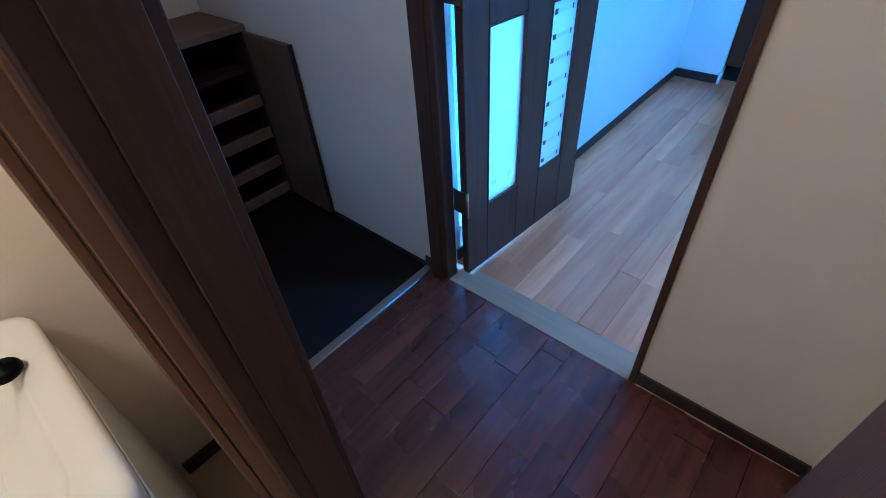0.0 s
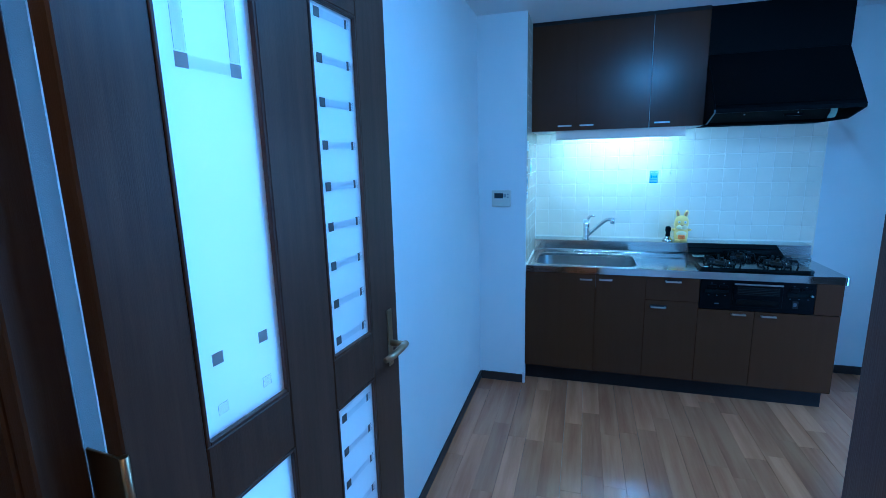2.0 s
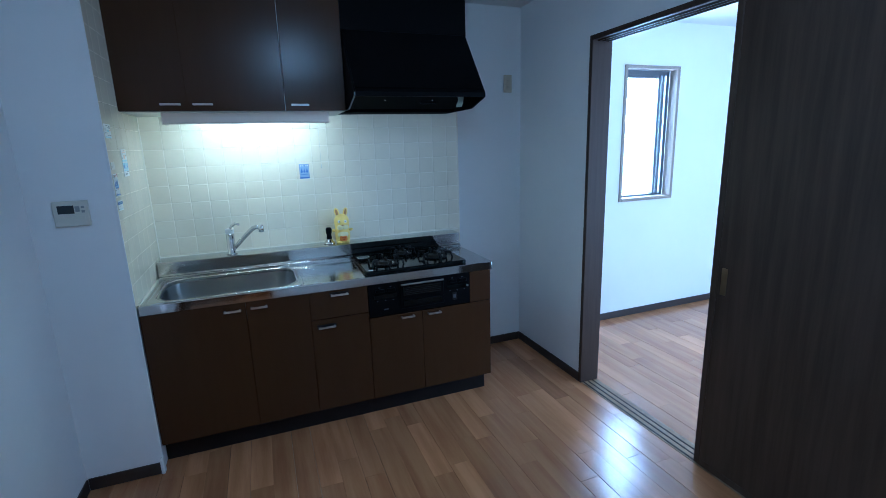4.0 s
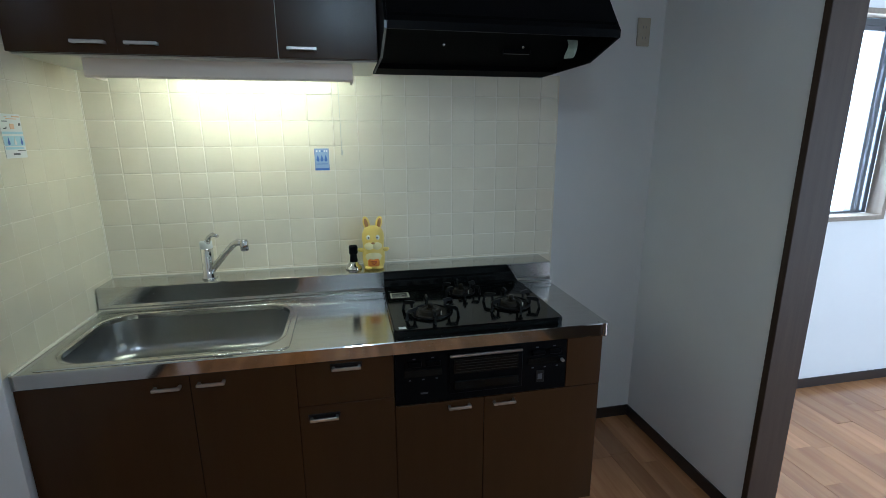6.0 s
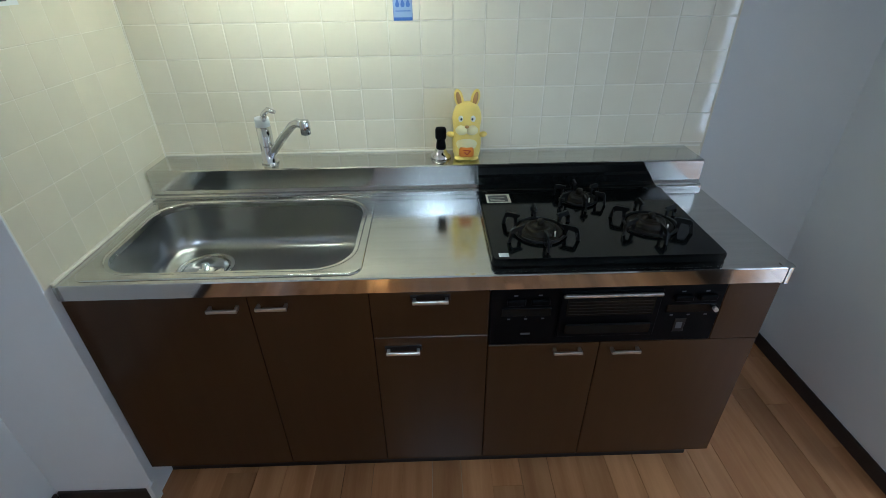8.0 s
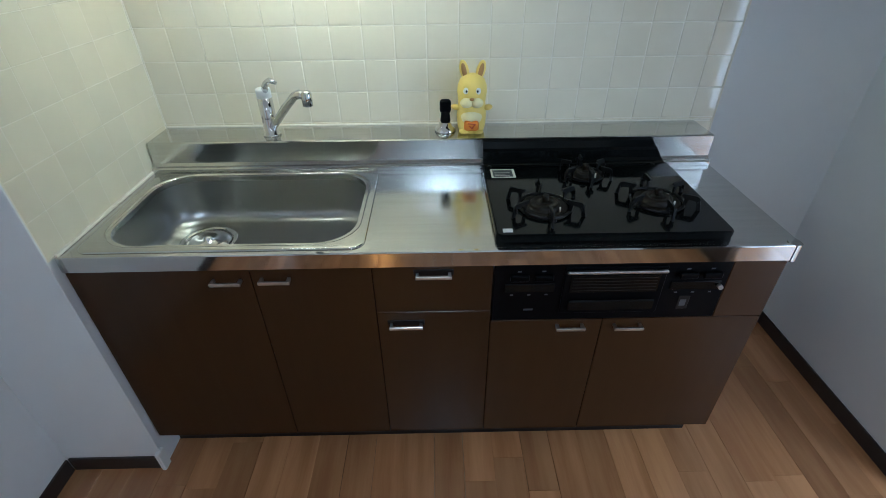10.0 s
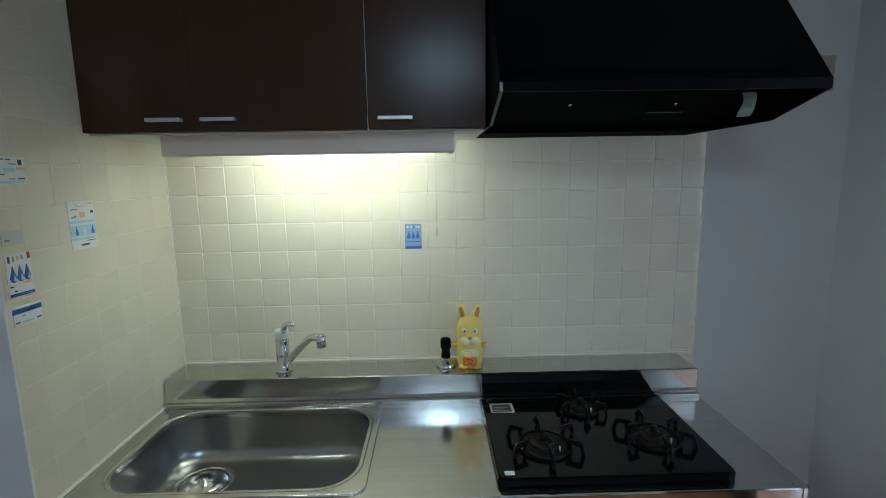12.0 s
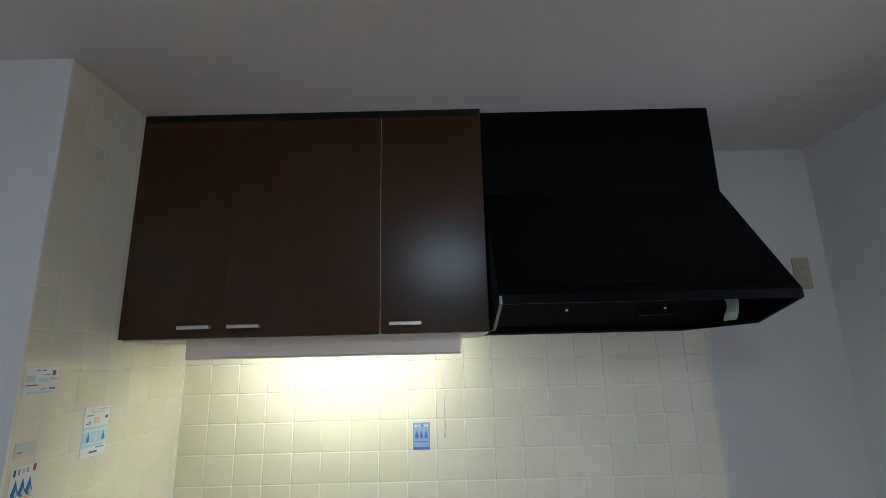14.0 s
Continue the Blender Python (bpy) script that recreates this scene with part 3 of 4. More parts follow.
def window_unit(name, x0, x1, z0, z1, yin, label):
    th = thing(name, (x0 + x1) / 2, yin, z0, label, "window", kind="structure")
    c = 0.026
    for n, b in (("casing", (x0 - c, x0, yin - 0.012, yin + 0.075, z0 - c, z1 + c)), ("casing", (x1, x1 + c, yin - 0.012, yin + 0.075, z0 - c, z1 + c)),
                 ("head_casing", (x0, x1, yin - 0.012, yin + 0.075, z1, z1 + c)), ("window_sill", (x0, x1, yin - 0.016, yin + 0.075, z0 - c, z0))):
        box(n, *b, "wcas", th, 0.002)
    ya = yin + 0.075
    for n, b in (("window_frame", (x0, x0 + 0.014, ya, ya + 0.05, z0, z1)), ("window_frame", (x1 - 0.03, x1, ya, ya + 0.05, z0, z1)), ("window_frame", (x0 + 0.014, x1 - 0.03, ya, ya + 0.05, z1 - 0.035, z1)), ("window_frame", (x0 + 0.014, x1 - 0.03, ya, ya + 0.05, z0, z0 + 0.014))):
        box(n, *b, "alubrown", th, 0.002)
    for a in (x1 - 0.125, x1 - 0.085):
        box("sash_stile", a, a + 0.022, ya - 0.012, ya + 0.030, z0 + 0.014, z1 - 0.035, "alubrown", th, 0.002)
    box("sash_rail", x0 + 0.014, x1 - 0.125, ya - 0.006, ya + 0.022, z1 - 0.060, z1 - 0.035, "alubrown", th, 0.002)
    pane = box("pane", x0 + 0.014, x1 - 0.03, ya + 0.032, ya + 0.036, z0 + 0.014, z1 - 0.035, "clear", th, label="frosted window pane")
    pane.visible_shadow = False


M["alubrown"] = mat("bronze_aluminium", (0.16, 0.165, 0.18), 0.38, 0.6, grain=(0.20, 0.205, 0.22), bump=0.03)
window_unit("window_1", 3.366, 3.884, 1.046, 2.074, LRN, "narrow window with a wooden frame and frosted pane")


def socket_plate(x, z, w=0.070, h=0.118, y=LRN, slots=2, tone="cream", label="cream plastic wall socket", insert="white", dark="lcd"):
    th = thing("wall_socket", x, y, z, label, "wall socket", "wall sockets")
    box("plate", x - w / 2, x + w / 2, y - 0.009, y, z, z + h, tone, th, 0.003, seg=2)
    box("insert", x - w * 0.30, x + w * 0.30, y - 0.0115, y - 0.009, z + h * 0.12, z + h * 0.88, insert, th, 0.001)
    for k in range(slots):
        zz = z + h * (0.62 if k else 0.24)
        for s in (-1, 1):
            box("slot", x + s * 0.007 - 0.0012, x + s * 0.007 + 0.0012, y - 0.0122, y - 0.0115, zz, zz + 0.011, dark, th)


socket_plate(5.11, 0.285, label="white plastic wall socket low on the living room wall", tone="white")
socket_plate(5.285, 0.29, label="white plastic aerial socket low on the living room wall", tone="white", slots=1)
socket_plate(2.280, 1.877, 0.062, 0.118, 0.0, tone="beige", insert="beige", dark="grey", label="beige plastic wall socket high beside the hood")

# ---- kitchen unit ----
YF = -0.644     # cabinet front plane


def bar_handle(parent, x0, x1, z, y):
    bm = bm_box(x0, x1, y - 0.022, y - 0.015, z - 0.005, z + 0.005, 0.0015)
    for x in (x0 + 0.005, x1 - 0.005):
        bm_box(x - 0.004, x + 0.004, y - 0.016, y + 0.001, z - 0.004, z + 0.004, 0.0005, 1, bm)
    return put_part("handle", bm, "satin", parent, "satin metal bar handle")


def cabinet(label, x0, x1, z0, z1, doors, yb=-0.02, yf=YF, kick=True, group="kitchen base units", name="base_cabinet", body_top=None):
    """doors: (x0, x1, z0, z1, handle x0, handle x1, handle z, kind)"""
    th = thing(name, (x0 + x1) / 2, (yb + yf) / 2, 0 if kick else z0, label, "cabinet", group)
    box("body", x0, x1, yf + 0.021, yb, z0, body_top or z1, "cab", th)
    if kick:
        box("kick_board", x0, x1 - (0.012 if x1 > 1.5 else 0.0), -0.57, -0.30, 0, z0, "kick", th)
    for a, b, c, d, h0, h1, hz, kind in doors:
        dr = box(kind, a + 0.0008, b - 0.0008, yf, yf + 0.019, c + 0.0008, d - 0.0008, "cab", th, 0.0015)
        bar_handle(dr, h0, h1, hz, yf)
    return th


ZB, ZT = 0.125, 0.800
cabinet("dark brown laminate sink cabinet with two closed doors", -0.006, 0.757, ZB, ZT, [(-0.003, 0.452, ZB, ZT, 0.352, 0.430, 0.765, "door"), (0.452, 0.757, ZB, ZT, 0.474, 0.553, 0.768, "door")], body_top=0.672)
dr = cabinet("dark brown laminate drawer unit with two closed drawers", 0.757, 1.064, ZB, ZT, [(0.757, 1.064, 0.648, ZT, 0.867, 0.958, 0.776, "drawer"), (0.757, 1.064, ZB, 0.648, 0.790, 0.880, 0.606, "drawer")])
# near-black plates paint the shade: recess at the upper pull, shadow at the lower
for hx0, hx1, hz in ((0.862, 0.963, 0.776), (0.785, 0.885, 0.606)):
    box("handle_recess", hx0, hx1, YF - 0.002, YF + 0.001, hz - 0.005, hz + 0.013, "kick", dr, 0.001, "dark plate painting the recess and shadow behind the pull")
th = cabinet("dark brown laminate cabinet under the stove with two closed doors", 1.064, 1.806, ZB, 0.610, [(1.064, 1.372, ZB, 0.610, 1.243, 1.322, 0.590, "door"), (1.372, 1.806, ZB, 0.610, 1.402, 1.482, 0.588, "door")])
box("filler_panel", 1.672, 1.806, YF, -0.02, 0.612, ZT, "cab", th, 0.0015)
box("back_panel", 1.064, 1.672, -0.06, -0.02, 0.612, ZT, "cab", th)

# worktop
wt = thing("worktop", 0.91, -0.33, ZT, "stainless steel worktop with a raised back ledge", "worktop")
X0, X1, Y0, ZW = 0.001, 1.822, -0.652, 0.845
SX0, SX1, SYa, SYb = 0.054, 0.719, -0.609, -0.194     # bowl
box("drainboard", 0.757, X1 - 0.004, Y0 + 0.004, -0.003, 0.830, ZW, "steel", wt)
put_part("front_lip", bm_prism([(Y0 + 0.002, 0.847), (Y0, 0.844), (Y0, 0.803), (Y0 + 0.004, 0.799), (Y0 + 0.030, 0.799), (Y0 + 0.030, 0.830), (Y0 + 0.012, 0.8465)], "x", X0, X1 - 0.02), "lip", wt)
box("side_lip", X1 - 0.004, X1, Y0 + 0.030, -0.003, 0.800, ZW, "steel", wt)
put_part("corner_round", bm_prism(rounded(X1 - 0.030, X1 + 0.001, Y0 - 0.0005, Y0 + 0.032, 0.012, 5), "z", 0.7990, 0.8470), "lip", wt)
put_part("back_ledge", bm_prism([(-0.008, 0.940), (-0.150, 0.940), (-0.155, 0.937), (-0.155, 0.872), (-0.162, 0.864), (-0.172, 0.862), (-0.176, 0.858), (-0.176, 0.8455), (-0.008, 0.8455)], "x", X0 + 0.004, X1 - 0.004), "steel", wt)
box("ledge_seal", X0, 1.874, -0.012, -0.0075, 0.936, 0.945, "seal", wt, 0.001, "white sealant line")
box("side_seal", -0.001, 0.008, -0.648, -0.17, 0.8455, 0.853, "seal", wt, 0.001, "white sealant line")

# sink: rim plate, bowl and strainer
sink = thing("sink", 0.40, -0.41, 0.66, "stainless steel rectangular sink bowl with rounded corners", "sink")
N = 14


def loft(loops, name, material, parent, cap=False, label=""):
    bm = bmesh.new()
    rings = [[bm.verts.new((x, y, z)) for x, y in pts] for pts, z in loops]
    for a, b in zip(rings, rings[1:]):
        for k in range(len(a)):
            f = bm.faces.new((a[k], a[(k + 1) % len(a)], b[(k + 1) % len(b)], b[k]))
            f.smooth = name != "top"
    if cap:
        f = bm.faces.new(rings[-1])
        f.smooth = True
    return put_part(name, bm, material, parent, label)


def rr(inset, r):
    return rounded(SX0 + inset, SX1 - inset, SYa + inset, SYb - inset, r + 0.030, N)


loft([(rounded(X0, 0.757, Y0 + 0.004, -0.003, 0.0004, N), 0.830), (rounded(X0, 0.757, Y0 + 0.004, -0.003, 0.0004, N), ZW), (rr(0.01, 0.07), ZW), (rr(0.01, 0.07), 0.830)], "top", "steel", wt)
loft([(rounded(0.028, 0.742, -0.632, -0.181, 0.035, N), ZW - 0.002), (rounded(0.029, 0.741, -0.631, -0.182, 0.035, N), ZW + 0.003), (rounded(0.033, 0.737, -0.627, -0.186, 0.033, N), ZW + 0.0035),
      (rr(-0.006, 0.082), ZW + 0.0035), (rr(-0.002, 0.08), ZW + 0.003), (rr(0.001, 0.079), ZW - 0.001)], "rim", "steel", sink)
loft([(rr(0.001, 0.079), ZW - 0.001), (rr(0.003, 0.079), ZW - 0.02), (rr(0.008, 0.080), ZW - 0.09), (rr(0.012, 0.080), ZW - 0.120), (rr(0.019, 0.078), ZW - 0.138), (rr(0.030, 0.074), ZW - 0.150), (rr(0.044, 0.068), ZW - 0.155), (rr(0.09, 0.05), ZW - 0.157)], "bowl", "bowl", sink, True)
DRX, DRY, DRZ = 0.205, -0.345, ZW - 0.157
put_part("strainer_ring", bm_turn([(0.084, 0.0), (0.088, 0.002), (0.086, 0.005), (0.076, 0.004), (0.072, -0.001)], DRX, DRY, DRZ + 0.0005, 32), "chrome", sink)
put_part("strainer_lid", bm_turn([(0.070, 0.0), (0.071, 0.004), (0.050, 0.008), (0.014, 0.009), (0.012, 0.018), (0.0, 0.020)], DRX, DRY, DRZ + 0.001, 28), "chrome", sink, "chrome strainer lid")

# tap
tap = thing("kitchen_tap", 0.387, -0.092, 0.940, "chrome single-lever kitchen tap on the ledge", "tap")
put_part("body", bm_turn([(0.028, 0.0), (0.028, 0.006), (0.0235, 0.008), (0.0230, 0.060), (0.0232, 0.122), (0.0, 0.122)], 0.387, -0.092, 0.940, 24), "chrome", tap)
put_part("cap", bm_turn([(0.0228, 0.122), (0.0228, 0.146), (0.021, 0.150), (0.0, 0.151)], 0.387, -0.092, 0.940, 24), "white", tap, "white plastic cap")
bm = bm_tube([(0.392, -0.100, 1.078), (0.405, -0.110, 1.108), (0.422, -0.120, 1.121), (0.445, -0.132, 1.116)], 0.008, 10, radii=[0.012, 0.009, 0.008, 0.006])
put_part("lever", bm, "chrome", tap)
sp = put_part("spout", bm_tube([(0.392, -0.098, 0.965), (0.425, -0.128, 1.000), (0.475, -0.172, 1.056), (0.515, -0.208, 1.096), (0.535, -0.225, 1.108), (0.560, -0.245, 1.108)], 0.0125, 14), "chrome", tap)
put_part("aerator", bm_turn([(0.012, 0.0), (0.015, 0.002), (0.015, 0.034), (0.011, 0.042), (0.0, 0.043)], 0.562, -0.247, 1.080, 16), "chrome", sp)

# gas tap
gas = thing("gas_tap", 0.955, -0.078, 0.940, "chrome gas tap with a black handle on the ledge", "gas tap")
put_part("base", bm_turn([(0.035, 0.0), (0.035, 0.004), (0.032, 0.012), (0.024, 0.018), (0.020, 0.026), (0.014, 0.032), (0.011, 0.046), (0.0, 0.048)], 0.955, -0.078, 0.940, 24), "chrome", gas)
bm = bm_box(0.9375, 0.9745, -0.090, -0.066, 1.000, 1.044, 0.010, 3)
bm_turn([(0.0, 0.0), (0.015, 0.001), (0.017, 0.010), (0.015, 0.026), (0.012, 0.042), (0.0, 0.043)], 0.956, -0.078, 0.966, 16, bm)
put_part("handle", bm, "black", gas, "black plastic handle")


def toy_rabbit(x, y, z):
    """One plain mesh: a squat vinyl rabbit."""
    bm = bmesh.new()
    bm_turn([(0.030, 0.0), (0.038, 0.004), (0.042, 0.020), (0.044, 0.050), (0.043, 0.078), (0.040, 0.095), (0.0415, 0.110), (0.044, 0.130), (0.042, 0.150), (0.035, 0.168), (0.022, 0.180), (0.0, 0.185)], 0, 0, 0, 24, bm)
    for s in (-1, 1):
        bm_ball(s * 0.024, 0.004, 0.192, 0.0135, 0.008, 0.031, bm, Matrix.Rotation(radians(s * 12), 3, "Y"), 12)
        bm_ball(s * 0.048, -0.012, 0.082, 0.014, 0.011, 0.009, bm, Matrix.Rotation(radians(-s * 12), 3, "Y"), 12)
        bm_ball(s * 0.020, -0.026, 0.008, 0.017, 0.020, 0.008, bm, None, 12)
    n_y = len(bm.faces)
    bm_ball(0, -0.020, 0.056, 0.034, 0.029, 0.034, bm, None, 16)
    for s in (-1, 1):
        bm_ball(s * 0.015, -0.040, 0.104, 0.019, 0.013, 0.016, bm, None, 12)
    n_l = len(bm.faces)
    for s in (-1, 1):
        bm_ball(s * 0.017, -0.038, 0.140, 0.0085, 0.005, 0.0105, bm, None, 12)
    n_w = len(bm.faces)
    for s in (-1, 1):
        bm_ball(s * 0.016, -0.0425, 0.140, 0.003, 0.002, 0.004, bm, None, 8)
    n_b = len(bm.faces)
    bm_box(-0.022, 0.022, -0.0510, -0.040, 0.018, 0.050, 0.009, 3, bm)
    n_o = len(bm.faces)
    for a, b in (((-0.010, 0.042), (0.012, 0.040)), ((0.012, 0.040), (0.002, 0.026)), ((0.002, 0.026), (-0.006, 0.035))):
        bm_tube([(a[0], -0.0512, a[1]), (b[0], -0.0512, b[1])], 0.0018, 6, bm)
    n_r = len(bm.faces)
    bm_ball(0, -0.050, 0.118, 0.007, 0.006, 0.005, bm, None, 8)
    for s in (-1, 1):
        bm_ball(s * 0.0245, -0.0015, 0.192, 0.0075, 0.0060, 0.023, bm, Matrix.Rotation(radians(s * 12), 3, "Y"), 10)
    bm.faces.ensure_lookup_table()
    for i, f in enumerate(bm.faces):
        f.material_index = 0 if i < n_y else 1 if i < n_l else 2 if i < n_w else 3 if i < n_b else 4 if i < n_o else 5 if i < n_r else 6
    bm.transform(Matrix.Translation((x, y, z)) @ Matrix.Rotation(radians(-4), 4, "Z") @ Matrix.Diagonal((1.08, 1.05, 1.0, 1.0)))
    ob = put_part("toy_rabbit", bm, ["toy", "toylight", "toywhite", "lcd", "toyorange", "toyred", "earbrown"])
    tagged(ob, "yellow vinyl toy rabbit figure standing on the ledge", "toy figure")


toy_rabbit(1.041, -0.080, 0.940)

# ---- gas stove ----
hob = thing("gas_stove", 1.372, -0.39, 0.845, "black enamel built-in gas stove with three burners", "stove")
HX0, HX1, HY0 = 1.070, 1.668, -0.616
put_part("top_plate", bm_prism(rounded(HX0, HX1, HY0, -0.185, 0.018, 4), "z", ZW, 0.868, bevel=0.004), "blackglass", hob)
rise = bm_prism([(-0.205, ZW), (-0.205, 0.870), (-0.192, 0.874), (-0.184, 0.882), (-0.180, 0.905), (-0.172, 0.912), (-0.164, 0.932), (-0.160, 0.938), (-0.158, 0.9395), (-0.1555, 0.9395), (-0.1555, 0.877), (-0.177, 0.866), (-0.177, ZW)], "x", HX0 + 0.004, HX1 - 0.012)
for v in rise.verts:
    if v.co.x > 1.5:
        v.co.x -= 0.042 * max(0.0, v.co.z - 0.868) / 0.0715
put_part("back_rise", rise, "blackglass", hob)
for x in (HX0 + 0.022, HX1 - 0.055):
    put_part("plate_screw", bm_turn([(0.007, 0.0), (0.007, 0.002), (0.0, 0.003)], x, -0.212, 0.868, 10), "iron", hob)
bm = bmesh.new()
for k in range(2):
    bm_box(HX0 + 0.03, HX1 - 0.08, -0.218 + 0.016 * k, -0.212 + 0.016 * k, 0.868, 0.8705, 0.001, 1, bm)
put_part("vent_bar", bm, "black", hob)
for bx, by, r in ((1.215, -0.478, 0.048), (1.528, -0.455, 0.048), (1.375, -0.285, 0.036)):
    bz = 0.868
    br = put_part("burner", bm_turn([(r * 1.3, 0.0), (r * 1.32, 0.004), (r * 1.2, 0.006), (r * 1.0, 0.003), (r * 0.86, 0.004), (r * 0.86, 0.012), (r * 0.80, 0.017), (r * 0.62, 0.020), (r * 0.58, 0.018), (r * 0.30, 0.018), (r * 0.28, 0.022), (0.0, 0.022)], bx, by, bz, 28), "burnt", hob)
    put_part("sensor", bm_turn([(0.009, 0.018), (0.010, 0.034), (0.008, 0.038), (0.0, 0.038)], bx, by, bz, 14), "burnt", br, "dark sensor button")
    put_part("igniter", bm_tube([(bx + r * 0.7, by - r * 0.7, bz + 0.004), (bx + r * 0.7, by - r * 0.7, bz + 0.018)], 0.0025, 8), "cream", br, "pale ceramic igniter")
    bm = bmesh.new()
    ring = [(bx + r * 1.45 * math.cos(a * math.pi / 16), by + r * 1.45 * math.sin(a * math.pi / 16), bz + 0.006) for a in range(32)]
    bm_tube(ring, 0.004, 8, bm, True)
    trivet = put_part("trivet", bm, "iron", hob, "black cast iron pan support")
    for k in range(6):
        a = math.pi / 6 + k * math.pi / 3
        rot = Matrix.Translation((bx, by, bz)) @ Matrix.Rotation(a, 4, "Z")
        arm = bm_prism([(r * 1.2, 0.034), (r * 1.25, 0.039), (r * 2.0, 0.039), (r * 2.15, 0.034), (r * 2.32, 0.0), (r * 2.12, 0.0), (r * 1.98, 0.024), (r * 1.60, 0.026), (r * 1.52, 0.002), (r * 1.36, 0.002), (r * 1.38, 0.027)], "y", -0.0026, 0.0026)
        bm_box(r * 2.06, r * 2.12, -0.010, 0.010, 0.013, 0.026, 0.002, 1, arm)
        arm.transform(rot)
        put_part("trivet_arm", arm, "iron", trivet)
lab = box("label_plate", 1.092, 1.166, -0.292, -0.232, 0.868, 0.8688, "cream", hob, 0.0, "silver warning label")
boxes("label_print", [(1.098, 1.158, -0.286, -0.240, 0.8688, 0.8691)], "dim", lab)
boxes("label_print", [(1.103, 1.148, -0.280, -0.277, 0.8691, 0.8693), (1.103, 1.135, -0.270, -0.267, 0.8691, 0.8693), (1.103, 1.150, -0.260, -0.257, 0.8691, 0.8693)], "satin", lab)
box("white_sticker", 1.088, 1.113, -0.602, -0.585, 0.868, 0.8687, "white", hob, 0.0, "small white sticker")
# control front
FY = -0.646
box("front_panel", 1.066, 1.670, FY, -0.10, 0.613, 0.799, "black", hob, 0.002)
gr = box("grill_door", 1.245, 1.505, FY - 0.006, FY, 0.640, 0.792, "black", hob, 0.002)
box("grill_window", 1.262, 1.490, FY - 0.008, FY - 0.006, 0.712, 0.768, "blackglass", gr, 0.001)
for k in range(5):
    box("rack_wire", 1.268, 1.484, FY - 0.0088, FY - 0.008, 0.718 + 0.010 * k, 0.7195 + 0.010 * k, "rackdark", gr)
box("grill_handle", 1.248, 1.502, FY - 0.018, FY - 0.006, 0.776, 0.785, "satin", gr, 0.003, "satin metal grill handle")
box("grill_pull", 1.262, 1.490, FY - 0.016, FY - 0.006, 0.655, 0.690, "blackglass", gr, 0.004)
for x0, x1 in ((1.095, 1.225), (1.525, 1.655)):
    cp = box("control_bar", x0, x1, FY - 0.004, FY, 0.712, 0.740, "blackglass", hob, 0.002)
    for k in range(2):
        box("push_knob", x0 + 0.012 + k * 0.062, x0 + 0.060 + k * 0.062, FY - 0.012, FY, 0.752, 0.770, "black", hob, 0.003)
        box("knob_mark", x0 + 0.030 + k * 0.062, x0 + 0.040 + k * 0.062, FY - 0.0006, FY + 0.0004, 0.776, 0.780, "dim", hob)
    for k in range(3):
        box("lever_mark", x0 + 0.016 + k * 0.045, x0 + 0.024 + k * 0.045, FY - 0.0006, FY + 0.0004, 0.700, 0.704, "dim", hob)
put_part("timer_knob", bm_tube([(1.650, FY, 0.726), (1.650, FY - 0.016, 0.726)], 0.006, 12), "satin", hob)
box("battery_cover", 1.558, 1.588, FY - 0.002, FY, 0.645, 0.690, "kick", hob, 0.001)
box("battery_mark", 1.564, 1.580, FY - 0.0026, FY - 0.002, 0.657, 0.678, "dim", hob)
box("ignition_mark", 1.150, 1.175, FY - 0.0006, FY + 0.0004, 0.648, 0.654, "dim", hob)

# ---- wall cabinets and hood ----
UZ0, UZ1, UY = 1.732, 2.412, -0.376
th = cabinet("dark brown laminate wall cabinet with three closed doors", -0.001, 1.066, UZ0, UZ1, [(-0.002, 0.2945, UZ0, UZ1, 0.176, 0.266, 1.762, "door"), (0.2915, 0.751, UZ0, UZ1, 0.318, 0.408, 1.762, "door"), (0.752, 1.067, UZ0, UZ1, 0.780, 0.872, 1.760, "door")],
             yb=-0.001, yf=UY, kick=False, group="wall units", name="wall_cabinet")
right_door = [c for c in th.children if c.name.startswith("door")][-1]
right_door.rotation_euler = (radians(0.2), 0, radians(-0.3))
right_door.location.y -= 0.002
box("top_filler", -0.001, 1.066, UY + 0.002, -0.001, UZ1, CEIL - 0.001, "kick", th)
box("bottom_edge", 0.003, 1.064, UY + 0.021, -0.001, UZ0 - 0.004, UZ0, "cream", th, 0.0, "cream underside")
box("door_gap_strip", 0.7502, 0.7528, UY + 0.003, UY + 0.021, UZ0, UZ1, "cream", th, 0.0, "pale cabinet edge between the doors")

hood = thing("range_hood", 1.445, -0.31, 1.730, "matt black sloping kitchen range hood", "range hood")
QX0, QX1 = 1.071, 1.815
put_part("duct_box", bm_prism([(-0.001, CEIL - 0.003), (-0.348, CEIL - 0.001), (-0.348, 2.150), (-0.001, 2.150)], "x", QX0, QX1 - 0.006, bevel=0.002), "black", hood)
shell = bmesh.new()
out = [(-0.001, 2.152), (-0.350, 2.152), (-0.610, 1.806), (-0.610, 1.784), (-0.43, 1.7345), (-0.001, 1.7345)]
for a, b in ((QX0, QX0 + 0.008), (QX1 - 0.020, QX1 - 0.010)):
    bm_prism(out, "x", a, b, shell, bevel=0.001)
bm_prism([(-0.345, 2.156), (-0.352, 2.152), (-0.612, 1.806), (-0.612, 1.784), (-0.604, 1.784), (-0.604, 1.804), (-0.345, 2.143)], "x", QX0 + 0.008, QX1 - 0.020, shell)
bm_prism([(-0.001, 2.152), (-0.345, 2.152), (-0.345, 2.142), (-0.001, 2.142)], "x", QX0 + 0.008, QX1 - 0.020, shell)
put_part("canopy", shell, "black", hood)
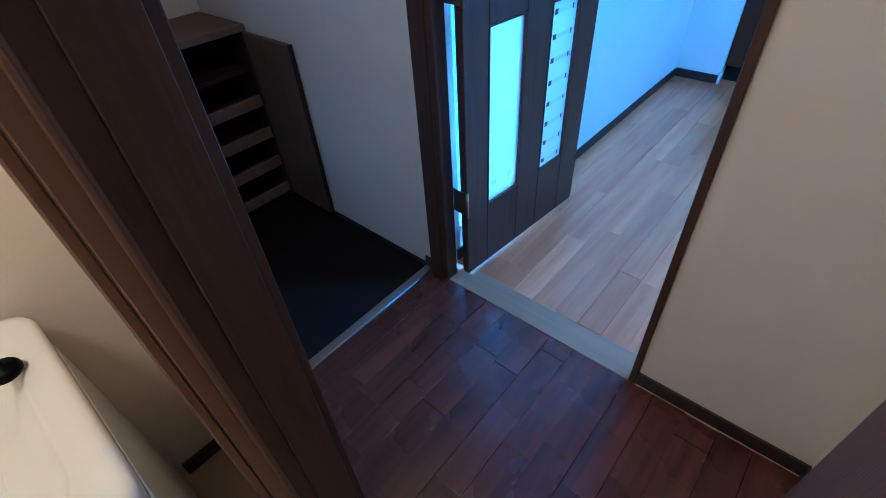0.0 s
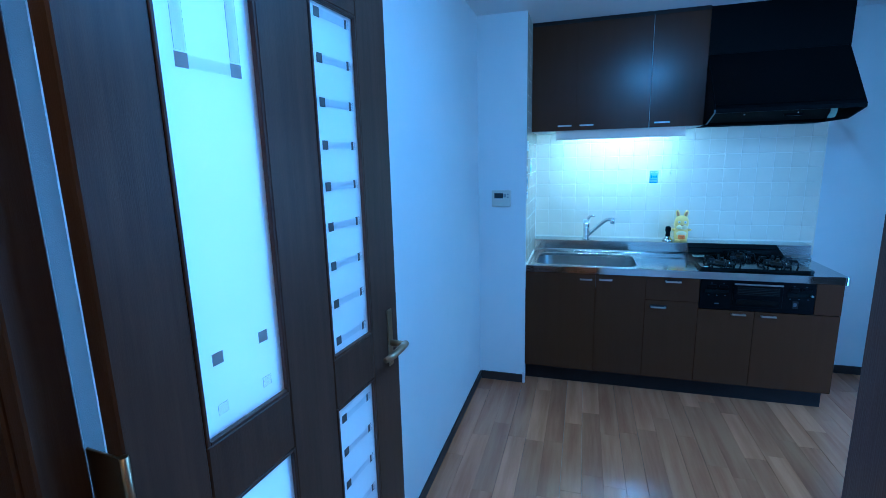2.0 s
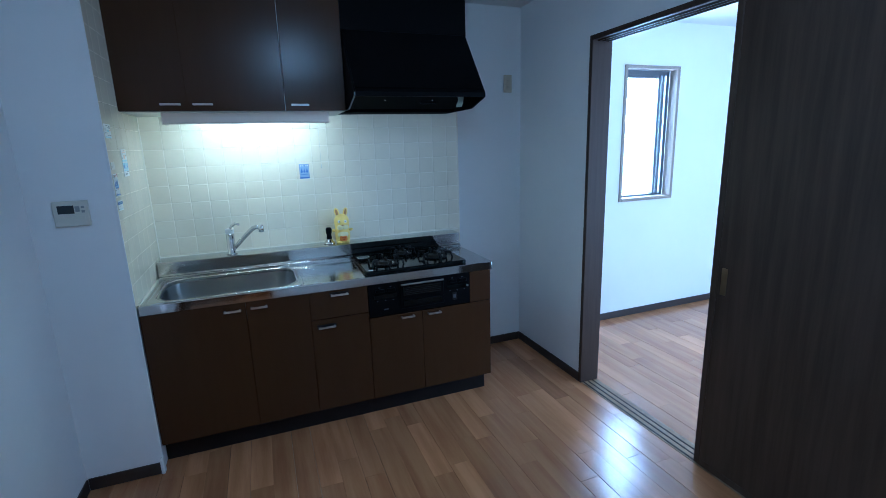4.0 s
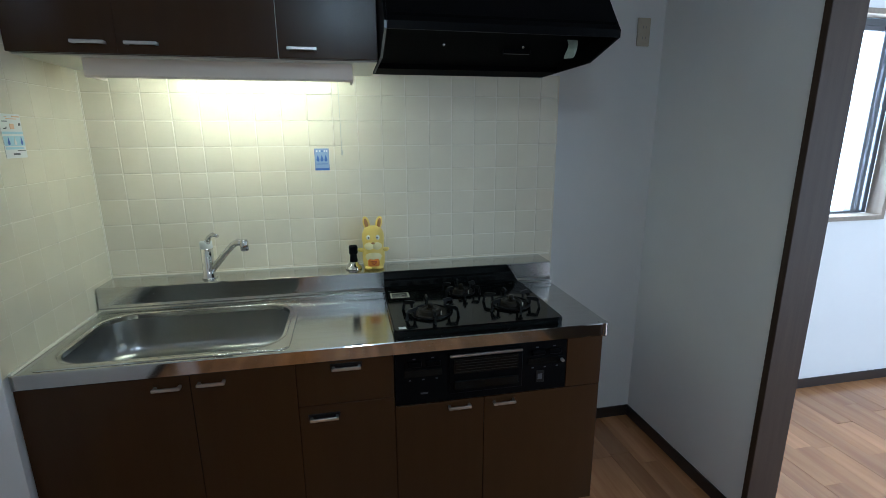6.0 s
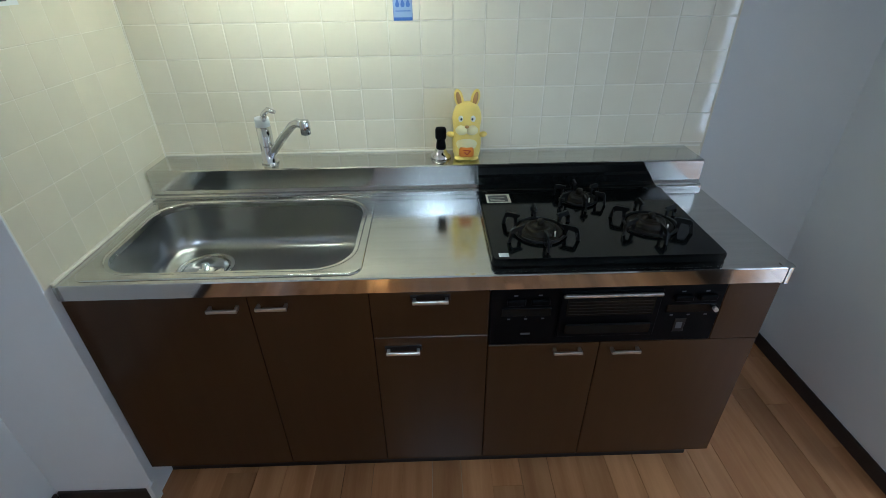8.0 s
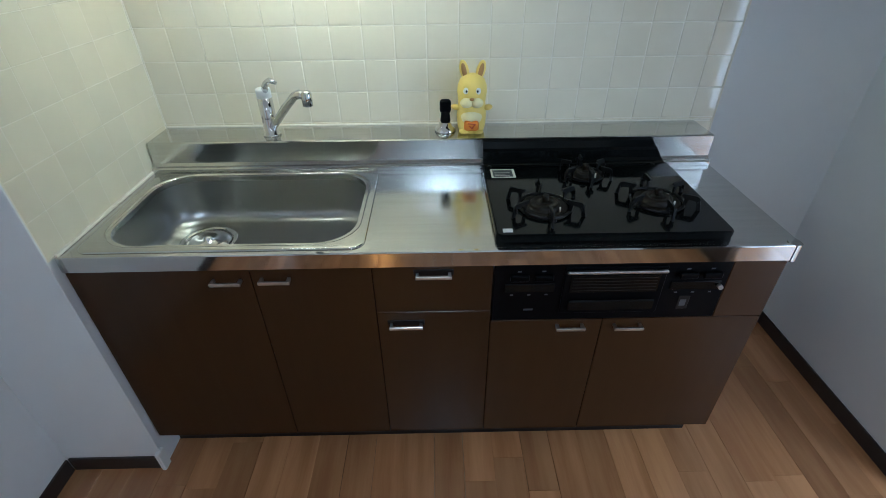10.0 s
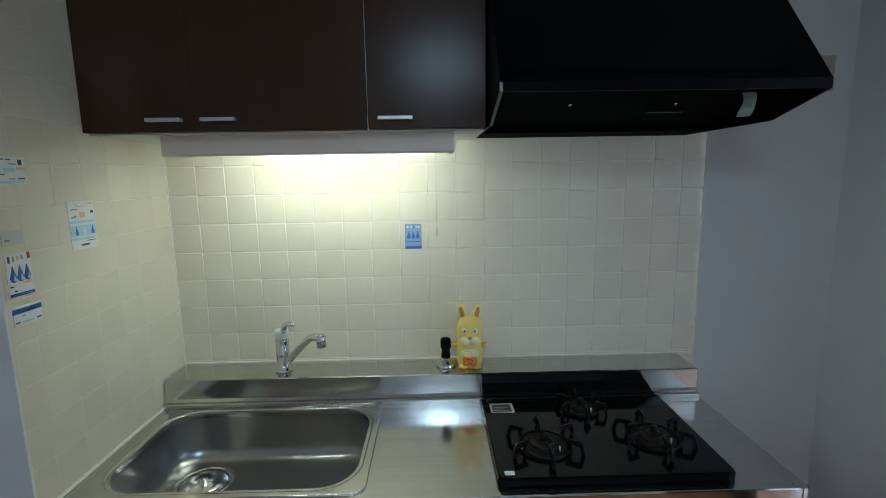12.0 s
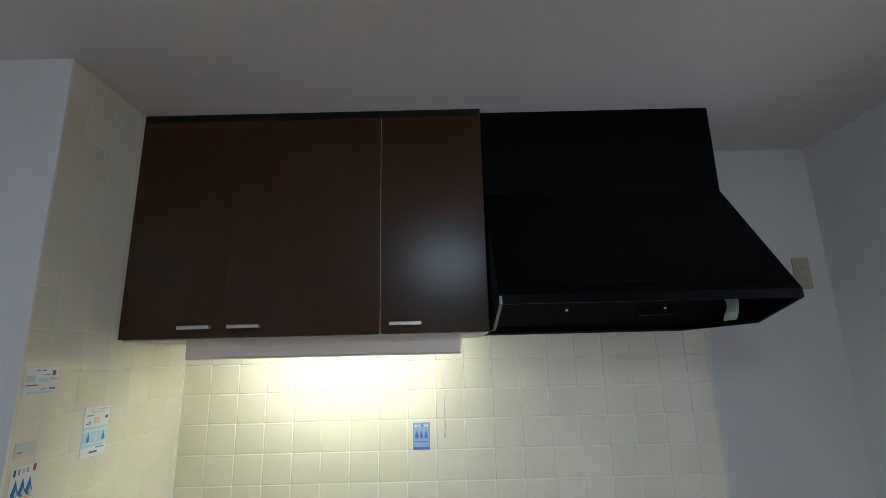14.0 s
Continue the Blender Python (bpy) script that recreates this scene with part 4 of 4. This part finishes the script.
put_part("rear_tray", bm_prism([(-0.001, 1.7345), (-0.18, 1.7345), (-0.18, 1.760), (-0.001, 1.760)], "x", QX0 + 0.008, QX1 - 0.022), "liner", hood)
put_part("filter_panel", bm_prism([(-0.18, 1.760), (-0.19, 1.752), (-0.60, 1.82), (-0.60, 1.83)], "x", QX0 + 0.010, QX1 - 0.024), "liner", hood)
for x in (1.285, 1.565):
    put_part("screw", bm_turn([(0.005, 0.006), (0.005, 0.0), (0.003, -0.004), (0.0, -0.005)], x, -0.400, 1.785, 12), "chrome", hood, "chrome filter screw")
box("switch_panel", 1.505, 1.605, -0.372, -0.350, 1.768, 1.786, "black", hood, 0.002)
tp = bmesh.new()
strip = []
for k in range(7):
    u = k / 6
    yy = -0.470 - 0.010 * math.sin(u * 2.6) + 0.006 * u
    strip.append([tp.verts.new((1.690 + 0.006 * math.sin(u * 5), yy, 1.804 - 0.064 * u)), tp.verts.new((1.716, yy - 0.004, 1.804 - 0.062 * u)), tp.verts.new((1.733 - 0.008 * u, yy + 0.002, 1.804 - 0.054 * u))])
for a, b in zip(strip, strip[1:]):
    for k in range(2):
        tp.faces.new((a[k], a[k + 1], b[k + 1], b[k]))
bmesh.ops.solidify(tp, geom=tp.faces[:], thickness=0.0012)
put_part("tape_piece", tp, "tape", hood, "crumpled pale green masking tape")
put_part("edge_trim", bm_prism([(-0.610, 1.804), (-0.614, 1.804), (-0.614, 1.784), (-0.435, 1.731), (-0.430, 1.7345), (-0.610, 1.788)], "x", QX0 - 0.001, QX0 + 0.006), "alubrown", hood, "bare metal edge")
boxes("rating_print", [(1.745, 1.785, -0.3462, -0.3452, 2.372 + 0.012 * k, 2.376 + 0.012 * k) for k in range(4)], "grey", hood)

# lamp under the wall cabinet
lamp = thing("undercabinet_lamp", 0.525, -0.14, 1.672, "white strip lamp under the wall cabinet, switched on", "lamp")
put_part("housing", bm_prism([(-0.170, 1.728), (-0.305, 1.728), (-0.305, 1.678), (-0.300, 1.672), (-0.296, 1.672), (-0.294, 1.680), (-0.294, 1.720), (-0.170, 1.720)], "x", 0.160, 0.983), "housing", lamp)
for x in (0.160, 0.975):
    box("end_cap", x, x + 0.008, -0.294, -0.172, 1.674, 1.720, "housing", lamp, 0.001)
put_part("tube", bm_tube([(0.264, -0.264, 1.700), (0.900, -0.264, 1.700)], 0.011, 12), "tube", lamp, "lit fluorescent tube")
for x in (0.240, 0.900):
    box("tube_holder", x, x + 0.024, -0.281, -0.247, 1.687, 1.720, "white", lamp, 0.002)
bm = bm_tube([(0.930, -0.190, 1.720), (0.931, -0.190, 1.58), (0.932, -0.190, 1.44)], 0.0012, 6)
bm_turn([(0.0, 0.0), (0.004, 0.004), (0.003, 0.022), (0.0, 0.024)], 0.932, -0.190, 1.418, 8, bm)
put_part("pull_cord", bm, "cream", lamp, "thin pull cord")

# water heater remote on the shaft
rem = thing("heater_remote", -0.163, -0.673, 1.250, "white water heater remote control on the shaft wall", "remote control")
box("case", -0.226, -0.100, -0.690, -0.673, 1.243, 1.350, "cream", rem, 0.004, seg=2)
box("display", -0.208, -0.150, -0.6912, -0.690, 1.298, 1.332, "lcd", rem, 0.0005, "dark display")
box("mode_button", -0.147, -0.130, -0.6922, -0.690, 1.304, 1.328, "grey", rem, 0.002)
for k in range(2):
    box("button", -0.125, -0.113, -0.6918, -0.690, 1.300 + k * 0.018, 1.310 + k * 0.018, "grey", rem, 0.001)
box("flap", -0.212, -0.114, -0.6912, -0.690, 1.252, 1.288, "cream", rem, 0.001)

# corner guard where the shaft meets the floor
tagged(box("trim", -0.014, 0.002, -0.690, -0.655, 0, 0.085, "white", bevel=0.003), "white plastic corner guard", "trim", kind="structure")

# notices on the tiles


def notice(x0, x1, z0, z1, label, rows, y=-0.0075, side=False, paper="white"):
    th = thing("notice", 0, 0, 0, label, "notice", "notices")
    th.location = ORIGIN[th.name] = Vector((-0.001, (x0 + x1) / 2, z0)) if side else Vector(((x0 + x1) / 2, y, z0))
    def flat(name, a, b, c, d, lift, m):
        if side:
            return box(name, -0.0013, -0.0013 + lift, a, b, c, d, m, th)
        return box(name, a, b, y - lift + 0.001, y + 0.001, c, d, m, th)
    flat("sheet", x0, x1, z0, z1, 0.0014, paper)
    w, h = x1 - x0, z1 - z0
    for a, b, c, d, m in rows:
        flat("print", x0 + a * w, x0 + b * w, z0 + c * h, z0 + d * h, 0.0019, m)
    return th


sg = notice(0.819, 0.877, 1.352, 1.441, "small pale blue notice with three drops", [(0.02, 0.98, 0.0, 0.10, "blue"), (0.12, 0.9, 0.28, 0.31, "blue"), (0.12, 0.22, 0.84, 0.92, "white"), (0.34, 0.42, 0.85, 0.92, "white"), (0.5, 0.58, 0.84, 0.91, "blue"), (0.66, 0.74, 0.85, 0.92, "white"), (0.8, 0.9, 0.84, 0.92, "white"), (0.0, 0.02, 0.0, 1.0, "blue"), (0.98, 1.0, 0.0, 1.0, "blue")], paper="palblue")


def drop(x, z, s, m, parent, side=False, lift=0.0022):
    pts = [(0.0, 1.0), (-0.13, 0.55), (-0.23, 0.28), (-0.17, 0.07), (0.0, 0.0), (0.17, 0.07), (0.23, 0.28), (0.13, 0.55)]
    if side:
        bm = bm_prism([(x + u * s, z + v * s) for u, v in pts], "x", -0.0013, -0.0013 + lift)
    else:
        bm = bm_prism([(x + u * s, z + v * s) for u, v in pts], "y", -0.0065 - lift, -0.0065)
    put_part("drop", bm, m, parent, "blue printed drop")


for k in range(3):
    drop(0.832 + k * 0.016, 1.388, 0.028, "blue", sg)
n1 = notice(-0.463, -0.372, 1.431, 1.556, "white instruction sticker with pale blue drawings",
            [(0.25, 0.36, 0.93, 0.95, "orange"), (0.6, 0.95, 0.93, 0.96, "orange"), (0.30, 0.8, 0.88, 0.90, "orange"), (0.10, 0.35, 0.82, 0.845, "grey"), (0.42, 0.62, 0.66, 0.78, "orange"), (0.1, 0.25, 0.66, 0.68, "dim"), (0.2, 0.28, 0.69, 0.71, "dim"),
             (0.85, 0.95, 0.74, 0.80, "dim"), (0.02, 0.98, 0.55, 0.60, "skyblue"), (0.02, 0.98, 0.28, 0.50, "skyblue"), (0.05, 0.9, 0.20, 0.25, "skyblue"), (0.58, 0.95, 0.16, 0.175, "dim"), (0.35, 0.66, 0.07, 0.11, "dim")], side=True)
for k in range(3):
    drop(-0.442 + k * 0.028, 1.468, 0.024, "white" if k == 1 else "blue", n1, True)
notice(-0.660, -0.568, 1.602, 1.662, "white instruction sticker with small grey print",
       [(0.30, 0.42, 0.88, 0.92, "dim"), (0.48, 0.60, 0.88, 0.92, "dim"), (0.55, 0.75, 0.72, 0.76, "grey"), (0.80, 0.90, 0.70, 0.90, "dim"), (0.05, 0.30, 0.50, 0.72, "palgrey"), (0.75, 0.98, 0.52, 0.62, "orange"), (0.05, 0.40, 0.34, 0.38, "dim"), (0.40, 0.7, 0.46, 0.60, "skyblue"),
        (0.5, 0.68, 0.18, 0.22, "grey"), (0.75, 0.95, 0.18, 0.24, "dim"), (0.1, 0.9, 0.04, 0.12, "skyblue")], side=True)
notice(-0.655, -0.600, 1.470, 1.502, "small cream sticker with faint print", [(0.12, 0.3, 0.76, 0.82, "skyblue"), (0.12, 0.35, 0.30, 0.42, "grey"), (0.45, 0.9, 0.55, 0.60, "palgrey"), (0.45, 0.8, 0.40, 0.45, "palgrey")], side=True, paper="cream")
n3 = notice(-0.655, -0.590, 1.355, 1.452, "white notice with three blue drops and a blue bar",
            [(0.10, 0.18, 0.80, 0.95, "dim"), (0.28, 0.34, 0.82, 0.94, "grey"), (0.44, 0.54, 0.84, 0.94, "orange"), (0.62, 0.68, 0.84, 0.94, "grey"), (0.86, 0.97, 0.84, 0.99, "toyred"), (0.06, 0.2, 0.24, 0.27, "dim"), (0.55, 0.95, 0.28, 0.33, "orange"), (0.2, 0.3, 0.13, 0.16, "dim"),
             (0.02, 0.98, 0.02, 0.09, "blue"), (0.12, 0.88, 0.045, 0.065, "skyblue")], side=True)
for k in range(3):
    drop(-0.640 + k * 0.018, 1.388, 0.038, "blue", n3, True)
    drop(-0.637 + k * 0.018, 1.391, 0.016, "skyblue", n3, True, 0.0026)
notice(-0.655, -0.580, 1.290, 1.335, "white strip sticker with a blue bar", [(0.0, 1.0, 0.62, 0.88, "blue"), (0.25, 0.85, 0.71, 0.79, "skyblue"), (0.3, 0.4, 0.45, 0.5, "grey"), (0.05, 0.2, 0.16, 0.22, "dim"), (0.3, 0.7, 0.12, 0.20, "skyblue"), (0.78, 0.95, 0.14, 0.22, "dim")], side=True)

# ---- entrance and hall ----
tagged(box("trim_entrance", -0.405, -0.365, PY1, HN - 0.002, -0.012, 0.006, "alu", bevel=0.002), "ribbed aluminium edge strip of the entrance", "trim", kind="structure")


def shoe_cabinet():
    x0, x1, y0, y1, top = -1.78, -1.40, -4.06, -3.425, 0.90
    th = thing("shoe_cabinet", (x0 + x1) / 2, (y0 + y1) / 2, -0.008, "dark brown shoe cabinet with its doors standing open", "shoe cabinet")
    z0 = -0.008
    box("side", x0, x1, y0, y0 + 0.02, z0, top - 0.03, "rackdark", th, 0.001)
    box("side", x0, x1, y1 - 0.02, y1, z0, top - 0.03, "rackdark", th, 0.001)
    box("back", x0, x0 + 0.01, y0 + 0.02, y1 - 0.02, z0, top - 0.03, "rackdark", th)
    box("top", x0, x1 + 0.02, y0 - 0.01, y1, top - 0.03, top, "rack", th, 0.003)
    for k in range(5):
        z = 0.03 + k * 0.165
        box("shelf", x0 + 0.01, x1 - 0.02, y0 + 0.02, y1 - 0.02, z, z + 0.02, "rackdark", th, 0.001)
        if k < 4:
            box("shelf_edge", x1 - 0.02, x1, y0 + 0.02, y1 - 0.02, z, z + 0.055, "rack", th, 0.002, "lighter brown shelf front")
    d1 = box("door", x1 + 0.002, x1 + 0.345, y1 - 0.012, y1 + 0.006, 0.015, top - 0.035, "rack", th, 0.002, "brown door folded open against the wall")
    box("edge_band", x1 + 0.345, x1 + 0.351, y1 - 0.013, y1 + 0.007, 0.015, top - 0.035, "rackdark", d1, 0.001)
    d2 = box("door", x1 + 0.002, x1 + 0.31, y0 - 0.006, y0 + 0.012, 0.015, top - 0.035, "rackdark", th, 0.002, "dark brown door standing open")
    put_part("knob", bm_ball(x1 + 0.27, y0 + 0.020, 0.80, 0.009, 0.009, 0.009), "chrome", d2)


shoe_cabinet()
casing("door_frame_washroom", PX0, PX1, PY0, PY1, 2.03, "frame", "dark brown wooden door frame to the washroom", w=0.028, stop=(-4.385, -4.300))
tagged(box("trim_washroom", PX0 - 0.05, PX0 + 0.001, PY0 - 0.030, PY0 - 0.013, 0, 2.05, "lightwood", bevel=0.003), "light wooden edge of the washroom door frame", "trim", kind="structure")
tagged(box("threshold_washroom", PX0, PX1, PY0 - 0.0, PY1 + 0.001, -0.006, 0.003, "sill", bevel=0.001), "pale wooden washroom threshold", "threshold", kind="structure")

tagged(box("trim_washroom_jamb", PX0 + 0.0005, PX0 + 0.006, PY0 - 0.012, PY0 + 0.030, 0.004, 2.028, "lightwood", bevel=0.002), "lighter brown wooden strip of the washroom door frame", "trim", kind="structure")
tagged(box("trim_washroom_bead", PX0 + 0.0055, PX0 + 0.011, PY0 + 0.014, PY0 + 0.024, 0.004, 2.028, "lightwood", bevel=0.003, seg=2), "rounded bead on the washroom door frame", "trim", kind="structure")

# washroom basin
bas = thing("washbasin", -0.06, -4.88, 0.0, "white ceramic washbasin on a white cabinet", "washbasin")
BX0, BX1, BY0, BY1, BZ = -0.355, 0.235, -5.18, -4.585, 0.80
box("cabinet", BX0, BX1 - 0.06, BY0 + 0.01, BY1 - 0.01, 0.0, BZ - 0.12, "white", bas, 0.003)


def brr(i, r):
    return rounded(BX0 + i, BX1 - i, BY0 + i, BY1 - i, r, 6)


loft([(brr(0.03, 0.05), BZ - 0.12), (brr(0.004, 0.06), BZ - 0.06), (brr(0.0, 0.06), BZ - 0.012), (brr(0.006, 0.06), BZ - 0.002), (brr(0.016, 0.06), BZ), (brr(0.05, 0.09), BZ - 0.004), (brr(0.07, 0.10), BZ - 0.03), (brr(0.11, 0.11), BZ - 0.10), (brr(0.18, 0.09), BZ - 0.125)], "bowl", "ceramic", bas, True)
PGX, PGY = -0.180, -4.655
bm = bm_turn([(0.024, 0.0), (0.027, 0.004), (0.026, 0.014), (0.022, 0.019), (0.008, 0.020), (0.006, 0.028), (0.0, 0.029)], PGX, PGY, BZ, 18)
bm_tube([(PGX, PGY, BZ + 0.026), (PGX - 0.015, PGY - 0.015, BZ + 0.012), (PGX + 0.015, PGY - 0.045, BZ + 0.004), (PGX + 0.045, PGY - 0.085, BZ - 0.004), (PGX + 0.025, PGY - 0.125, BZ - 0.02)], 0.0016, 6, bm)
put_part("plug", bm, "black", bas, "black rubber plug with its chain")
for lx, ly, s in ((0.0, -3.95, 0.13), (0.1, -5.1, 0.17)):
    cl = thing("ceiling_lamp", lx, ly, CEIL - 0.045, "round white ceiling lamp", "lamp", "ceiling lamps")
    put_part("rim", bm_turn([(s, 0.0), (s + 0.012, 0.004), (s + 0.012, 0.015), (s, 0.015)], lx, ly, CEIL - 0.045, 24), "white", cl)
KLX, KLY, KLZ, KLR = 0.96, -2.45, CEIL - 0.16, 0.80
kl = thing("ceiling_lamp", KLX, KLY, KLZ, "round white kitchen ceiling lamp, switched on", "lamp", "ceiling lamps")
put_part("base", bm_turn([(0.17 * KLR, 0.09), (0.19 * KLR, 0.095), (0.19 * KLR, 0.1695), (0.0, 0.1695)], KLX, KLY, KLZ, 32), "white", kl)
put_part("dome", bm_turn([(a * KLR, b) for a, b in ((0.0, 0.0), (0.08, 0.004), (0.14, 0.018), (0.18, 0.045), (0.195, 0.075), (0.19, 0.094), (0.0, 0.094))], KLX, KLY, KLZ, 32), "dome", kl, "lit milky dome")
tagged(box("trim_tiles_corner", -0.0079, 0.0020, -0.0088, -0.0002, 0.946, 1.728, "seal", bevel=0.0008), "white sealant in the tile corner", "trim", kind="structure")
# added strip: hides the bright glint on the end tiles' bevel
tagged(box("trim_tiles_end", 1.8820, 1.8885, -0.0078, -0.0002, 0.848, 1.745, "seal", bevel=0.001), "added matt cream strip hiding the glint on the last tile edge", "trim", kind="structure")
tagged(box("trim_tiles_edge", -0.0085, -0.0004, -0.6745, -0.6695, 0.086, CEIL - 0.002, "wall", bevel=0.001), "pale edge trim of the side tiles", "trim", kind="structure")

# ---- pieces: tiles and floor boards ----


def piece_mesh(name, sx, sy, sz, chamfer, material):
    """A small block with softly rounded top edges, origin at the middle of its base; the top faces +z."""
    bm = bmesh.new()
    c = chamfer
    rings = []
    for i, z in ((0.0, 0.0), (0.0, sz - c), (0.12 * c, sz - 0.55 * c), (0.5 * c, sz - 0.15 * c), (1.1 * c, sz - 0.02 * c), (1.9 * c, sz)):
        x, y = sx / 2 - i, sy / 2 - i
        rings.append([bm.verts.new((a, b, z)) for a, b in ((-x, -y), (x, -y), (x, y), (-x, y))])
    for lo, hi in zip(rings, rings[1:]):
        for k in range(4):
            bm.faces.new((lo[k], lo[(k + 1) % 4], hi[(k + 1) % 4], hi[k]))
    bm.faces.new(rings[-1])
    for k, f in enumerate(bm.faces):
        f.smooth = k > 3
    me = bpy.data.meshes.new(name)
    bm.to_mesh(me)
    bm.free()
    me.materials.append(M[material])
    return me


MESHES = {}


def piece(name, parent, m, size, chamfer, material):
    key = (round(size[0], 4), round(size[1], 4), size[2], chamfer, material)
    if key not in MESHES:
        MESHES[key] = piece_mesh(name, *size, chamfer, material)
    ob = new(name, MESHES[key])
    ob.parent = parent
    ob.matrix_local = Matrix.Translation(-ORIGIN[parent.name]) @ m
    return ob


rng = random.Random(7)
G = 0.0031
# tiles behind the sink, in a grout bed
tb = tagged(box("tiles_back", 0.0, 1.884, -0.0054, 0.0, 0.846, 1.745, "grout"), "cream glazed square tiles behind the sink", "tiles", kind="structure")
face_y = Matrix.Rotation(radians(90), 4, "X")       # +z of a piece turns to -y
zs = [0.951 + 0.1 * k for k in range(8)]
for k in range(19):
    w = 0.1 if k < 18 else 0.084
    for z in [0.851] + zs:
        h = 0.1 if z < 1.6 else min(0.1, 1.745 - z)
        if h < 0.02:
            continue
        tilt = Matrix.Rotation(radians(rng.uniform(-0.13, 0.13)), 4, "X") @ Matrix.Rotation(radians(rng.uniform(-0.13, 0.13)), 4, "Y")
        piece("tile", tb, Matrix.Translation((0.1 * k + w / 2, -0.003, z + h / 2)) @ face_y @ tilt, (w - G, h - G, 0.0040), 0.0016, "tile")
tsd = tagged(box("tiles_side", -0.008, -0.0018, -0.670, -0.0075, 0.846, CEIL - 0.001, "grout"), "cream glazed square tiles beside the sink", "tiles", kind="structure")
face_x = Matrix.Rotation(radians(90), 4, "Y")       # +z of a piece turns to +x
for k in range(7):
    w = 0.1 if k < 6 else 0.066
    for j in range(16):
        z = 0.851 + 0.1 * j
        h = min(0.1, CEIL - z)
        tilt = Matrix.Rotation(radians(rng.uniform(-0.13, 0.13)), 4, "X") @ Matrix.Rotation(radians(rng.uniform(-0.13, 0.13)), 4, "Y")
        piece("tile", tsd, Matrix.Translation((-0.005, -0.0075 - 0.1 * k - w / 2 + (0.0075 if k else 0.0), z + h / 2)) @ face_x @ tilt, (h - 0.0016, w - 0.0016 - (0.0075 if k == 0 else 0), 0.0037), 0.0011, "tile")


def boards(parent, x0, x1, y0, y1, width, lengths, material, thick=0.012):
    """Strips along y in staggered rows; every third row starts a new panel, with an open joint."""
    x, row = x0, 0
    while x < x1 - 0.004:
        w = min(width, x1 - x)
        cut = 0.0022 if row % 3 == 0 else 0.0002
        y = y0 - rng.choice(lengths) * rng.random()
        while y < y1:
            ln = rng.choice(lengths)
            a, b = max(y, y0), min(y + ln, y1)
            if b - a > 0.03:
                piece("board", parent, Matrix.Translation((x + w / 2, (a + b) / 2, -thick)), (w - cut, round(b - a, 2) - 0.0004, thick), 0.0016 if cut > 0.001 else 0.0003, material)
            y += ln
        x += width
        row += 1


boards(floor_k, KW, KE, KS + 0.004, 0.0, 0.1013, (0.45, 0.6, 0.75), "floor")
boards(floor_l, KE + T, LRE, LRS, LRN, 0.1013, (0.6, 0.75, 0.9), "floor")
boards(floor_h, -0.365, 1.08, PY1, HN - 0.012, 0.1013, (0.3, 0.45, 0.6), "hallfloor")
